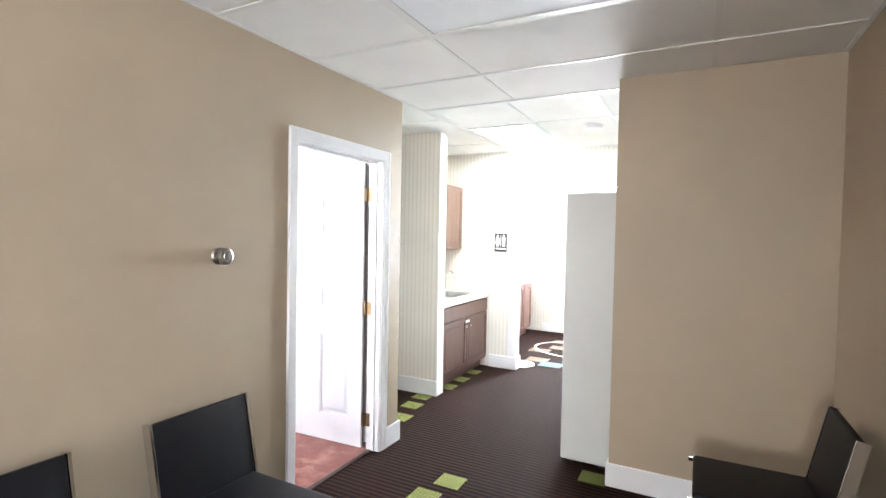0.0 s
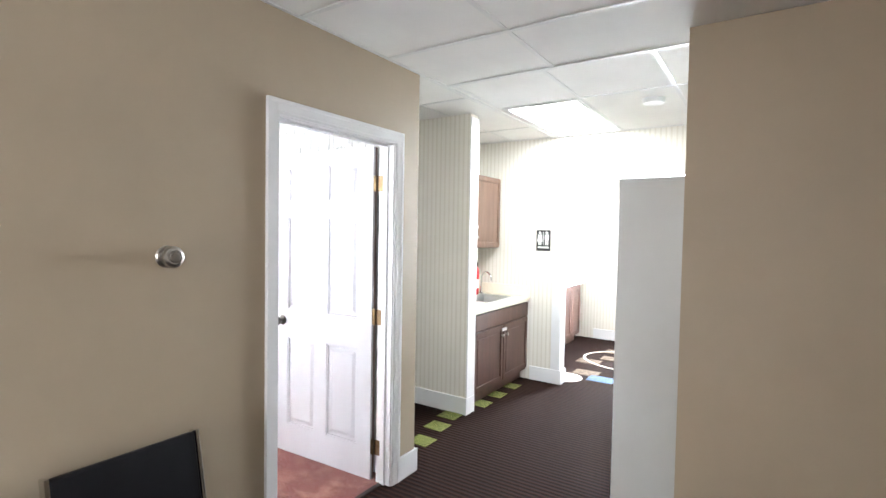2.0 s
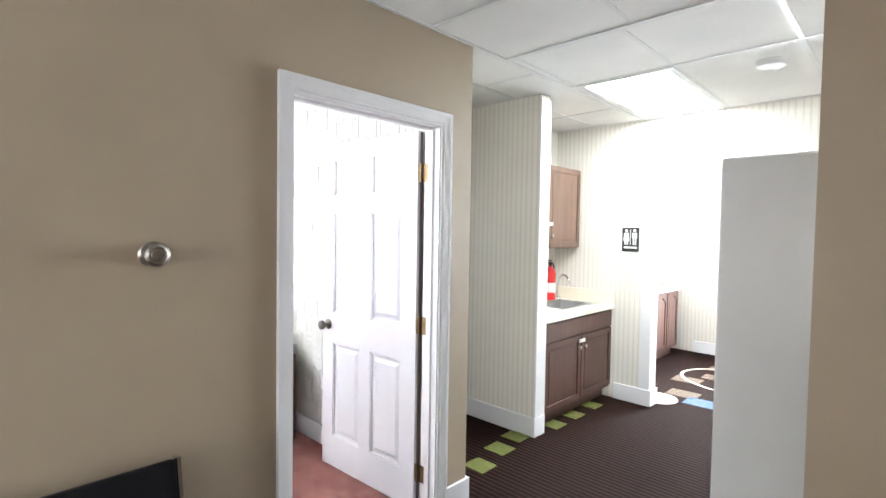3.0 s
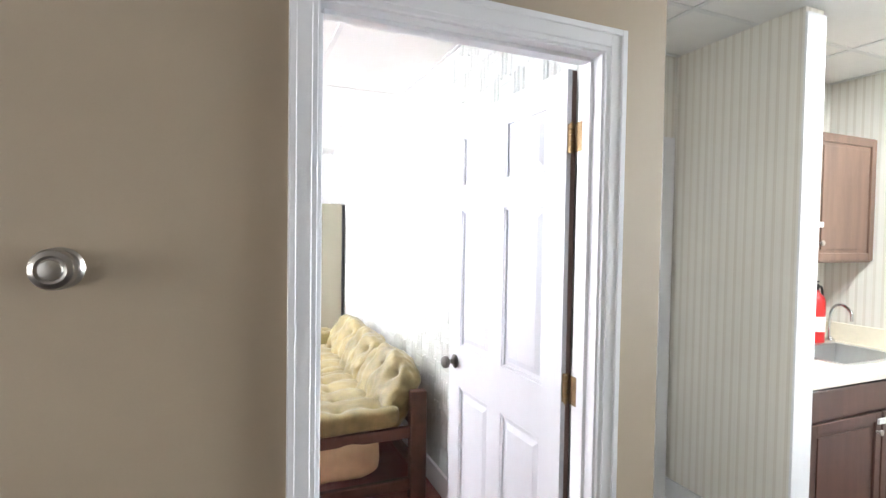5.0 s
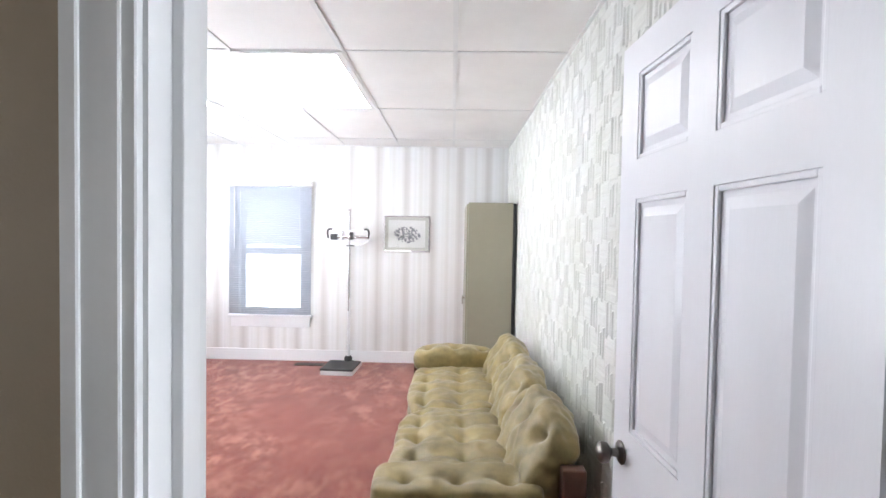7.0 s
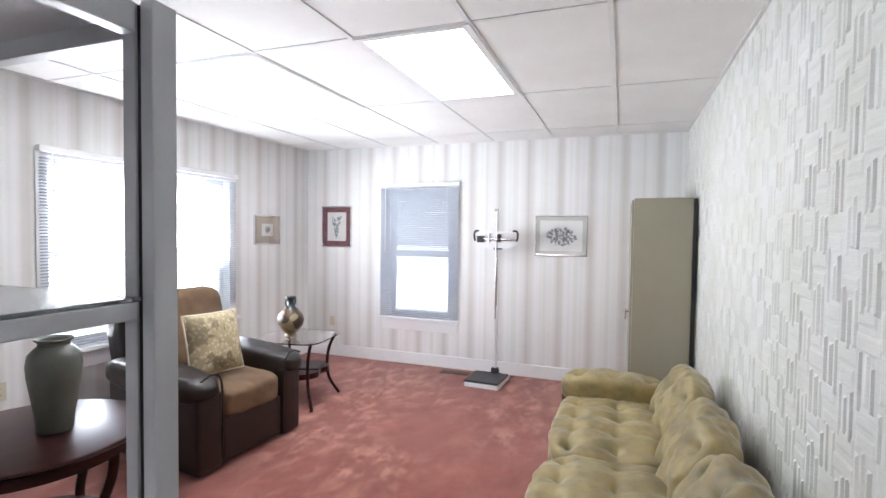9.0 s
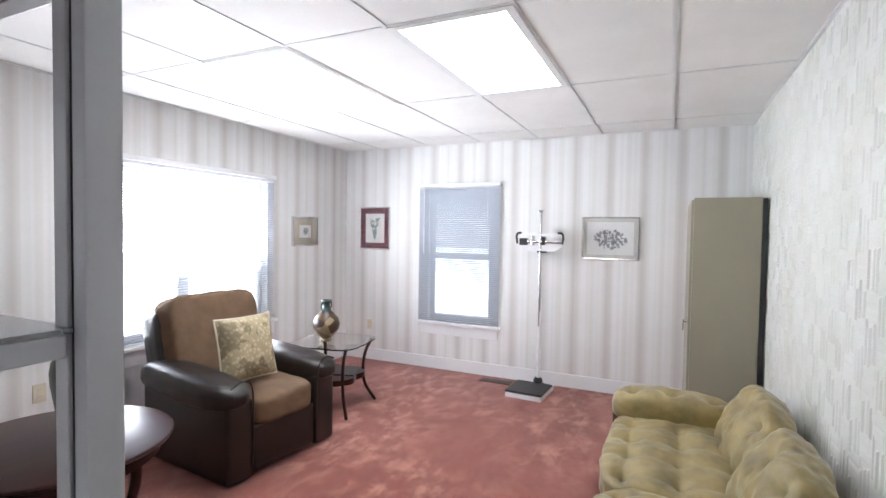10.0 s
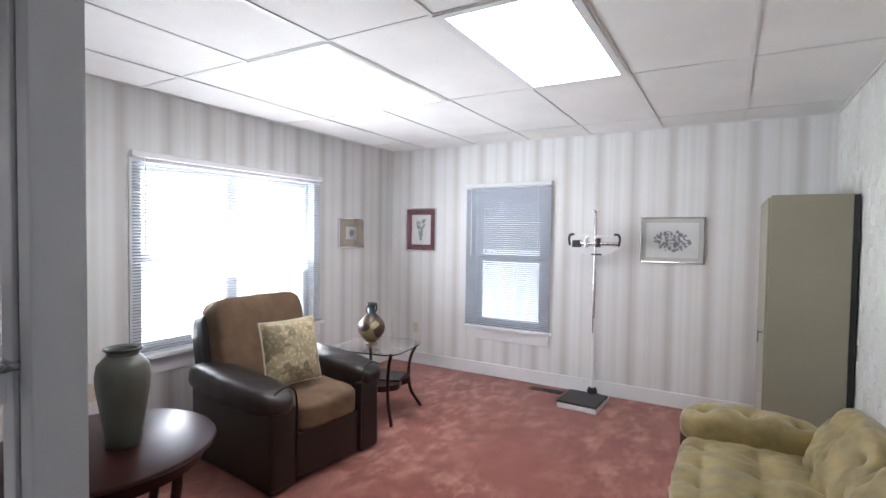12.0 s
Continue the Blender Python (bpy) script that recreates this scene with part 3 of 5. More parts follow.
def blind(u0, u1, z0, z1, along, at, inward, tilt, label):
    """Venetian blind. Its own x runs along the slats, its own -y into the room."""
    ang = 0 if along == 0 else 90
    if along == 0:
        m = pose((u0 + u1) / 2, at + inward * 0.035, z0, 0, 0, 180)
    else:
        m = pose(at + inward * 0.035, (u0 + u1) / 2, z0, 0, 0, 90)
    t = thing("window_blind", label, "blind", m)
    w, h = u1 - u0, z1 - z0
    part("headrail", B(-w / 2 - 0.01, w / 2 + 0.01, -0.022, 0.022, h - 0.04, h, 0.004), WHITE, t)
    part("bottom_rail", B(-w / 2, w / 2, -0.013, 0.013, 0.0, 0.014, 0.004), SLAT, t)
    s = bmesh.new()
    c, k = math.cos(radians(tilt)), math.sin(radians(tilt))
    pts = [(-0.0125, -0.0012), (0.0, 0.0014), (0.0125, -0.0012)]
    rows = []
    for py, pz in pts:
        y, z = py * c - pz * k, py * k + pz * c
        rows.append((s.verts.new((-w / 2, y, z)), s.verts.new((w / 2, y, z))))
    for a, b in zip(rows, rows[1:]):
        s.faces.new((a[0], a[1], b[1], b[0]))
    me = bpy.data.meshes.new("slat")
    s.to_mesh(me)
    s.free()
    me.materials.append(SLAT)
    pitch = 0.0205
    for i in range(int((h - 0.065) / pitch)):
        o = new("slat", me)
        o.parent = t
        o.location = (0, 0, 0.024 + i * pitch)
    for fx in (-0.38, 0.0, 0.38) if w > 1.2 else (-0.36, 0.36):
        bm = bmesh.new()
        cyl(bm, (fx * w, -0.014, 0.01), (fx * w, -0.014, h - 0.03), 0.0011, seg=5)
        part("ladder_cord", bm, WHITE, t)
    bm = bmesh.new()
    cyl(bm, (-w / 2 + 0.07, -0.026, h * 0.5), (-w / 2 + 0.07, -0.026, h - 0.03), 0.004, seg=8)
    part("tilt_wand", bm, WHITE, t)


blind(-3.128, -2.198, 0.515, 2.02, 1, RX, 1, -50, "pale blue-grey venetian blind, closed over the narrow window")
blind(-3.872, -2.150, 0.66, 2.015, 0, RY, 1, -24, "pale venetian blind with open slats over the wide window")

# daylight outside
structure("backdrop_south", B(-9, -0.3, -5.1, -5.0, -0.5, 2.6), OUTSIDE, "hazy bright daylight outside", "backdrop")
structure("backdrop_west", B(-9.1, -9.0, -9, 3, -1, 1.2), OUTSIDE_WEST, "hazy bright daylight outside", "backdrop")
structure("backdrop_north", B(-6, 8, 9.0, 9.1, -1, 7), OUTSIDE, "hazy bright daylight outside", "backdrop")
structure("ground", B(-60, 60, -60, 60, -0.6, -0.5), OUTDARK, "grey ground outside", "ground")

# ---- door of the sitting room ----
bm = bmesh.new()
box(bm, -0.102, 0.002, D0, D0 + 0.015, 0, DH - 0.015)
box(bm, -0.102, 0.002, D0, D1, DH - 0.015, DH)
box(bm, -0.102, 0.002, D1 - 0.015, D1, 0, DH - 0.015)
box(bm, -0.066, -0.034, D0 + 0.015, D0 + 0.027, 0, DH - 0.027, 0.002)
box(bm, -0.066, -0.034, D1 - 0.027, D1 - 0.015, 0, DH - 0.027, 0.002)
box(bm, -0.066, -0.034, D0 + 0.027, D1 - 0.027, DH - 0.027, DH - 0.015, 0.002)
structure("door_jamb", bm, WHITE, "white door jamb with a stop", "trim")


def casing(name, face, way):
    """Moulded casing round the opening: stepped boards with a raised outer band."""
    bm = bmesh.new()
    o0, o1, top = -0.953, -0.020, 2.052
    i0, i1, it = D0 + 0.010, D1 - 0.007, DH - 0.010
    for f0, f1, th in ((0.0, 0.26, 0.019), (0.02, 0.80, 0.015), (0.04, 1.0, 0.0115)):
        a0, a1 = o0 + (i0 - o0) * f0, o0 + (i0 - o0) * f1
        b0, b1 = o1 + (i1 - o1) * f0, o1 + (i1 - o1) * f1
        t0, t1 = top + (it - top) * f0, top + (it - top) * f1
        x0, x1 = sorted((face, face + way * th))
        box(bm, x0, x1, a0, a1, 0, t0, 0.0015, 1)
        box(bm, x0, x1, b1, b0, 0, t0, 0.0015, 1)
        box(bm, x0, x1, a1, b1, t1, t0, 0.0015, 1)
    structure(name, bm, WHITE, "white moulded door casing", "trim")


casing("trim_door_hall", 0.0, 1)

DW, DT, DZ = 0.810, 0.035, 1.972
door = thing("door_1", "white six-panel wooden door, standing open", "door", pose(-0.138, -0.0775, 0.006, 0, 0, 180 + 2.5))
door["kind"] = "structure"
# own frame: x from the hinge to the knob edge, visible face at +y
bm = bmesh.new()
stiles = ((0.0, 0.102), (DW / 2 - 0.047, DW / 2 + 0.047), (DW - 0.102, DW))
for a, b in stiles:
    box(bm, a, b, 0, DT, 0, DZ)
rails = ((0.0, 0.19), (0.772, 0.952), (1.560, 1.661), (1.882, DZ))
for (p, q) in ((0.102, DW / 2 - 0.047), (DW / 2 + 0.047, DW - 0.102)):
    for a, b in rails:
        box(bm, p, q, 0, DT, a, b)
part("door_leaf", bm, WHITE_DOOR, door)
part("hinge_edge", B(-0.0015, 0.0, 0.001, 0.018, 0.002, DZ - 0.002), DARKGAP, door, "bare brown wooden edge")
for (p, q) in ((0.102, DW / 2 - 0.047), (DW / 2 + 0.047, DW - 0.102)):
    for a, b in ((0.19, 0.772), (0.952, 1.560), (1.661, 1.882)):
        bm = bmesh.new()
        box(bm, p, q, 0.010, DT - 0.010, a, b)
        for s in (0, 1):
            y0, y1 = ((DT - 0.010, DT - 0.003) if s else (0.003, 0.010))
            t = bmesh.new()
            bmesh.ops.create_cube(t, size=1.0, matrix=Matrix.Translation(((p + q) / 2, (y0 + y1) / 2, (a + b) / 2)) @ Matrix.Diagonal((q - p - 0.05, y1 - y0, b - a - 0.05, 1)))
            outer = [v for v in t.verts if (v.co.y > (y0 + y1) / 2) == bool(s)]
            for v in outer:
                v.co.x += 0.022 * (1 if v.co.x < (p + q) / 2 else -1)
                v.co.z += 0.022 * (1 if v.co.z < (a + b) / 2 else -1)
            join(bm, t)
            e0, e1 = (DT - 0.010, DT - 0.002) if s else (0.002, 0.010)
            for u0, u1, w0, w1 in ((p, p + 0.012, a, b), (q - 0.012, q, a, b), (p + 0.012, q - 0.012, a, a + 0.012), (p + 0.012, q - 0.012, b - 0.012, b)):
                box(bm, u0, u1, e0, e1, w0, w1, 0.003)
        part("door_panel", bm, WHITE_DOOR, door)


def door_knob(parent, x, y, z, s):
    bm = bmesh.new()
    prof = [(0.0, 0.0), (0.031, 0.0), (0.032, 0.004), (0.026, 0.009), (0.012, 0.012), (0.0105, 0.028), (0.016, 0.033), (0.026, 0.040), (0.0285, 0.050), (0.026, 0.060), (0.018, 0.066), (0.0, 0.068)]
    lathe(bm, prof, (0, 0, 0), 28, "-Y")
    o = part("door_knob", bm, PEWTER, parent, "dark pewter knob", True)
    o.location = (x, y, z)
    o.rotation_euler = (0, 0, radians(180 if s > 0 else 0))


door_knob(door, DW - 0.058, DT, 0.878, 1)
door_knob(door, DW - 0.058, 0.0, 0.878, -1)
for z in (1.757, 0.975, 0.20):
    bm = bmesh.new()
    box(bm, -0.0035, -0.0016, 0.003, DT - 0.002, z - 0.045, z + 0.045, 0.0008)
    box(bm, -0.016, -0.0016, DT - 0.006, DT - 0.004, z - 0.045, z + 0.045, 0.0006)
    for k in range(5):
        cyl(bm, (-0.019, DT - 0.004, z - 0.045 + k * 0.0182), (-0.019, DT - 0.004, z - 0.0285 + k * 0.0182), 0.0065, seg=12, bevel=0.0008)
    for k in (-0.030, 0.030):
        cyl(bm, (-0.019, DT - 0.004, z + 1.6 * k), (-0.019, DT - 0.004, z + 1.5 * k), 0.0045, seg=10)
    for k in (-0.028, 0.0, 0.028):
        cyl(bm, (-0.0045, 0.014, z + k), (-0.003, 0.014, z + k), 0.004, seg=8)
    part("hinge", bm, BRASS, door, "worn brass hinge", True)
# the jamb's own hinge leaves
for z in (1.763, 0.981, 0.206):
    bm = bmesh.new()
    box(bm, -0.114, -0.070, D1 - 0.0175, D1 - 0.0152, z - 0.045, z + 0.045, 0.0008)
    for k in (-0.028, 0.0, 0.028):
        cyl(bm, (-0.084, D1 - 0.0185, z + k), (-0.084, D1 - 0.017, z + k), 0.004, seg=8)
    structure("hinge_plate", bm, BRASS, "worn brass hinge leaf on the jamb", "hinge")

# alcove door: closed, with its casing
bm = bmesh.new()
for y0, y1, z0, z1 in ((0.25, 0.32, 0, 2.0), (1.035, 1.116, 0, 2.0), (0.32, 1.035, 1.93, 2.0)):
    box(bm, -0.87, -0.853, y0, y1, z0, z1, 0.003)
structure("trim_alcove_door", bm, WHITE, "white door casing", "trim")
d2 = tagged(new("door_2"), "white closed door at the alcove's end", "door", kind="structure")
part("door_leaf", B(-0.869, -0.860, 0.322, 1.033, 0.01, 1.928, 0.002), WHITE_DOOR, d2)

# ---- hall things ----


def waiting_chair(at, label):
    """Flat-bar chrome chair with black vinyl seat and back; its own +x is the way it faces."""
    t = thing("waiting_chair", label, "chair", at, "black chairs along the waiting room walls")
    w = 0.215
    back = pose(0.03, 0, 0.595, 0, -12, 0)
    bm = bmesh.new()
    box(bm, -0.018, 0.018, -w + 0.006, w - 0.006, -0.185, 0.185, 0.012, 3, m=back)
    part("backrest", bm, BLACKVINYL, t, "black vinyl back pad", True)
    bm = bmesh.new()
    box(bm, 0.07, 0.53, -w + 0.006, w - 0.006, 0.405, 0.455, 0.016, 3)
    part("seat", bm, BLACKVINYL, t, "black vinyl seat pad", True)
    for s in (-1, 1):
        y = s * w
        bm = bmesh.new()
        box(bm, -0.022, 0.022, y - 0.006, y + 0.006, -0.20, 0.190, 0.002, m=back)
        box(bm, 0.05, 0.55, y - 0.006, y + 0.006, 0.418, 0.44, 0.002)
        part("side_rail", bm, CHROME, t, "flat chrome bar")
        for x0, x1 in ((0.50, 0.53), (0.06, 0.03)):
            bm = bmesh.new()
            box(bm, x0 - 0.012, x0 + 0.012, y - 0.006, y + 0.006, 0.0, 0.43, 0.002)
            part("leg", bm, CHROME, t, "flat chrome leg")
        bm = bmesh.new()
        box(bm, 0.05, 0.53, y - 0.006, y + 0.006, 0.0, 0.012, 0.002)
        part("floor_bar", bm, CHROME, t)
    for x in (0.06, 0.51):
        bm = bmesh.new()
        box(bm, x - 0.008, x + 0.008, -w, w, 0.385, 0.404, 0.002)
        part("cross_bar", bm, CHROME, t)
    return t


c1 = waiting_chair(pose(0.14, -1.555, 0), "black vinyl chair with a chrome frame against the tan wall")
copy_thing(c1, pose(0.14, -2.245, 0))
c3 = copy_thing(c1, pose(2.445, -0.400, 0, 0, 0, 180))
c3["label"] = "black vinyl chair with a chrome frame in the corner"

knob = thing("round_wall_fixture", "brushed nickel round fixture like a doorknob on the tan wall", "wall fixture", pose(0.0, -1.366, 1.383) @ Matrix.Diagonal((1.0, 1.16, 1.16, 1.0)))
bm = bmesh.new()
lathe(bm, [(0, 0), (0.0335, 0), (0.0345, 0.004), (0.030, 0.010), (0.016, 0.013), (0.014, 0.022)], (0, 0, 0), 36, "X")
part("rosette", bm, NICKEL, knob, smooth=True)
bm = bmesh.new()
lathe(bm, [(0.014, 0.020), (0.022, 0.026), (0.0315, 0.036), (0.0335, 0.046), (0.030, 0.056), (0.022, 0.060), (0.020, 0.0585), (0.017, 0.0585), (0.015, 0.062), (0, 0.064)], (0, 0, 0), 36, "X")
part("knob_head", bm, NICKEL, knob, smooth=True)

sw = thing("light_switch", "white plastic light switch on the tan wall", "switch", pose(EX, -0.86, 1.10))
part("plate", B(-0.006, 0, -0.036, 0.036, -0.058, 0.058, 0.002), WHITE, sw)
part("toggle", B(-0.014, -0.006, -0.005, 0.005, -0.010, 0.012, 0.002), WHITE, sw)

# refrigerator
fr = thing("refrigerator", "light grey refrigerator standing behind the wall's end", "refrigerator", pose(1.128, 0.40, 0))
bm = bmesh.new()
box(bm, 0.0, 0.72, 0.0, 0.62, 0.022, 1.785, 0.012, 3)
part("body", bm, FRIDGE, fr, smooth=True)
part("freezer_door", B(0.0, 0.72, 0.626, 0.68, 1.22, 1.785, 0.012, seg=3), FRIDGE, fr)
part("fridge_door", B(0.0, 0.72, 0.626, 0.68, 0.09, 1.21, 0.012, seg=3), FRIDGE, fr)
for x in (0.06, 0.26, 0.66):
    bm = bmesh.new()
    cyl(bm, (x, 0.05, 0.0), (x, 0.05, 0.06), 0.03 if x == 0.26 else 0.02, seg=20, bevel=0.004)
    part("foot", bm, BLACK, fr)


def cabinet_door(parent, axis_x, y0, y1, z0, z1, material, knob_y, arch=False):
    """A framed door on a front that looks along +x."""
    bm = bmesh.new()
    x = axis_x
    f = 0.045
    for a in ((y0, y0 + f, z0, z1), (y1 - f, y1, z0, z1), (y0 + f, y1 - f, z0, z0 + f), (y0 + f, y1 - f, z1 - f, z1)):
        box(bm, x, x + 0.019, *a, 0.003)
    box(bm, x, x + 0.009, y0 + f, y1 - f, z0 + f, z1 - f)
    box(bm, x + 0.009, x + 0.014, y0 + f + 0.02, y1 - f - 0.02, z0 + f + 0.02, z1 - f - 0.02, 0.004)
    if arch:
        n = 8
        for k in range(n):
            u0, u1 = k / n, (k + 1) / n
            ya, yb = y0 + f + (y1 - y0 - 2 * f) * u0, y0 + f + (y1 - y0 - 2 * f) * u1
            drop = 0.07 * abs((u0 + u1) - 1) ** 2
            if drop > 0.004:
                box(bm, x + 0.001, x + 0.0185, ya, yb, z1 - f - drop, z1 - f)
    d = part("cabinet_door", bm, material, parent)
    if knob_y is not None:
        bm = bmesh.new()
        kz = z1 - 0.09 if z0 < 1.0 else z0 + 0.10
        lathe(bm, [(0.006, 0), (0.006, 0.012), (0.014, 0.018), (0.014, 0.024), (0, 0.028)], (x + 0.019, knob_y, kz), 16, "X")
        part("knob", bm, NICKEL, d, "small metal knob", True)
    return d


# sink base cabinet
sink = thing("sink_cabinet", "red-brown wooden sink cabinet with two framed doors", "cabinet", pose(0, 0, 0))
FX = -0.235
bm = bmesh.new()
box(bm, -0.82, FX, 1.257, 2.37, 0.10, 0.688)
box(bm, FX - 0.018, FX, 1.257, 2.37, 0.688, 0.801)
box(bm, -0.82, FX - 0.06, 1.257, 2.37, 0.0, 0.10)
part("body", bm, WOOD, sink)
part("drawer_front", B(FX, FX + 0.019, 1.27, 2.355, 0.655, 0.790, 0.003), WOOD, sink)
cabinet_door(sink, FX, 1.27, 1.807, 0.125, 0.640, WOOD, 1.767)
cabinet_door(sink, FX, 1.817, 2.355, 0.125, 0.640, WOOD, 1.857)
part("child_latch", B(FX + 0.020, FX + 0.030, 1.767, 1.857, 0.585, 0.612, 0.003), WHITE, sink, "white plastic child latch")

top = thing("worktop", "cream laminate worktop with an upstand", "worktop", pose(0, 0, 0))
bm = bmesh.new()
box(bm, -0.82, -0.68, 1.256, 2.376, 0.802, 0.842, 0.004)
box(bm, -0.33, -0.205, 1.256, 2.376, 0.802, 0.842, 0.006)
box(bm, -0.68, -0.33, 1.252, 1.72, 0.802, 0.842)
box(bm, -0.68, -0.33, 2.26, 2.376, 0.802, 0.842)
part("slab", bm, COUNTER, top)
bm = bmesh.new()
box(bm, -0.82, -0.205, 2.357, 2.377, 0.842, 0.955, 0.004)
box(bm, -0.82, -0.80, 1.256, 2.357, 0.842, 0.955, 0.004)
part("upstand", bm, COUNTER, top)

basin = thing("sink", "stainless steel sink set in the worktop", "sink", pose(0, 0, 0))
bm = bmesh.new()
box(bm, -0.70, -0.31, 1.70, 1.73, 0.843, 0.847, 0.001)
box(bm, -0.70, -0.31, 2.25, 2.28, 0.843, 0.847, 0.001)
box(bm, -0.70, -0.67, 1.73, 2.25, 0.843, 0.847, 0.001)
box(bm, -0.34, -0.31, 1.73, 2.25, 0.843, 0.847, 0.001)
part("rim", bm, STEEL, basin)
bm = bmesh.new()
box(bm, -0.678, -0.67, 1.722, 2.258, 0.70, 0.843)
box(bm, -0.34, -0.332, 1.722, 2.258, 0.70, 0.843)
box(bm, -0.67, -0.34, 1.722, 1.73, 0.70, 0.843)
box(bm, -0.67, -0.34, 2.25, 2.258, 0.70, 0.843)
box(bm, -0.678, -0.332, 1.722, 2.258, 0.692, 0.70)
part("bowl", bm, STEEL, basin)

tap = thing("faucet", "chrome gooseneck faucet behind the sink", "faucet", pose(-0.735, 2.30, 0.842, 0, 0, -25))
bm = bmesh.new()
tube(bm, curve_pts([(0, 0, 0), (0, 0, 0.12), (0.03, 0, 0.21), (0.10, 0, 0.235), (0.165, 0, 0.20), (0.175, 0, 0.15)]), 0.009)
part("spout", bm, CHROME, tap, smooth=True)
bm = bmesh.new()
lathe(bm, [(0, 0), (0.03, 0), (0.03, 0.01), (0.014, 0.03), (0, 0.032)])
part("base", bm, CHROME, tap, smooth=True)
for s in (-1, 1):
    bm = bmesh.new()
    lathe(bm, [(0, 0), (0.016, 0), (0.014, 0.03), (0.02, 0.036), (0.018, 0.05), (0, 0.054)], (0, s * 0.09, 0))
    part("tap_handle", bm, CHROME, tap, smooth=True)

upper = thing("wall_cabinet", "brown wooden wall cabinet with framed doors above the sink", "cabinet", pose(0, 0, 0))
part("body", B(-0.82, -0.575, 1.257, 2.377, 1.335, 2.055, 0.003), UPWOOD, upper)
cabinet_door(upper, -0.575, 1.27, 1.807, 1.345, 2.045, UPWOOD, 1.767)
cabinet_door(upper, -0.575, 1.822, 2.362, 1.345, 2.045, UPWOOD, 1.862)
part("child_latch", B(-0.554, -0.542, 1.755, 1.875, 1.53, 1.56, 0.003), WHITE, upper, "white plastic child latch")

ext = thing("fire_extinguisher", "red fire extinguisher standing on the worktop", "fire extinguisher", pose(-0.745, 2.175, 0.843))
bm = bmesh.new()
lathe(bm, [(0, 0), (0.045, 0), (0.05, 0.006), (0.05, 0.24), (0.044, 0.275), (0.02, 0.30), (0.018, 0.315), (0, 0.315)])
part("tank", bm, RED, ext, smooth=True)
bm = bmesh.new()
lathe(bm, [(0.0508, 0.07), (0.0508, 0.16)])
part("label_band", bm, PAPER, ext)
bm = bmesh.new()
box(bm, -0.012, 0.012, -0.012, 0.012, 0.315, 0.345, 0.002)
box(bm, -0.01, 0.01, -0.075, 0.012, 0.345, 0.355, 0.002)
box(bm, -0.01, 0.01, -0.065, 0.012, 0.362, 0.372, 0.002)
part("valve", bm, BLACK, ext)
bm = bmesh.new()
tube(bm, curve_pts([(0, 0.012, 0.335), (0, 0.05, 0.33), (0, 0.065, 0.26), (0, 0.058, 0.15)]), 0.007)
part("hose", bm, BLACK, ext, smooth=True)

# restroom sign
sign = thing("restroom_sign", "black restroom sign with two white figures", "sign", pose(-0.075, 2.379, 1.420))
part("plate", B(-0.075, 0.075, -0.005, 0, -0.105, 0.105, 0.002), BLACK, sign)
for cx, dress in ((-0.036, True), (0.036, False)):
    bm = bmesh.new()
    cyl(bm, (cx, -0.0075, 0.078), (cx, -0.005, 0.078), 0.0125, seg=16)
    ws = 0.021
    box(bm, cx - ws, cx + ws, -0.0075, -0.005, 0.012, 0.060, 0.001)
    if dress:
        box(bm, cx - 0.027, cx + 0.027, -0.0072, -0.005, -0.012, 0.018, 0.001)
    box(bm, cx - 0.016, cx - 0.003, -0.0075, -0.005, -0.045, 0.014, 0.001)
    box(bm, cx + 0.003, cx + 0.016, -0.0075, -0.005, -0.045, 0.014, 0.001)
    part("figure", bm, PAPER, sign, "white plain figure")
part("divider", B(-0.002, 0.002, -0.0075, -0.005, -0.045, 0.09), PAPER, sign)
part("text_bar", B(-0.058, 0.058, -0.0075, -0.005, -0.076, -0.060), PAPER, sign, "white unreadable line of lettering")

smoke = thing("smoke_detector", "round white smoke detector on the ceiling", "smoke detector", pose(1.10, 1.40, H))
bm = bmesh.new()
lathe(bm, [(0, 0.003), (0.075, 0.003), (0.075, -0.012), (0.068, -0.030), (0.045, -0.036), (0, -0.036)])
part("housing", bm, WHITE, smoke, smooth=True)

# far room: low cabinets with arched doors
far = thing("low_cabinet", "red-brown low cabinet with arched doors in the far room", "cabinet", pose(0, 0, 0))
part("body", B(-0.87, -0.37, 3.0, 4.50, 0.10, 0.80, 0.003), WOOD, far)
part("plinth", B(-0.87, -0.43, 3.0, 4.50, 0.0, 0.10), WOOD, far)
for k in range(4):
    cabinet_door(far, -0.37, 3.02 + 0.37 * k, 3.37 + 0.37 * k, 0.12, 0.78, WOOD, None, True)
ft = thing("far_worktop", "white worktop on the low cabinet", "worktop", pose(0, 0, 0))
part("slab", B(-0.87, -0.335, 3.0, 4.53, 0.802, 0.84, 0.005), SHELFWHITE, ft)

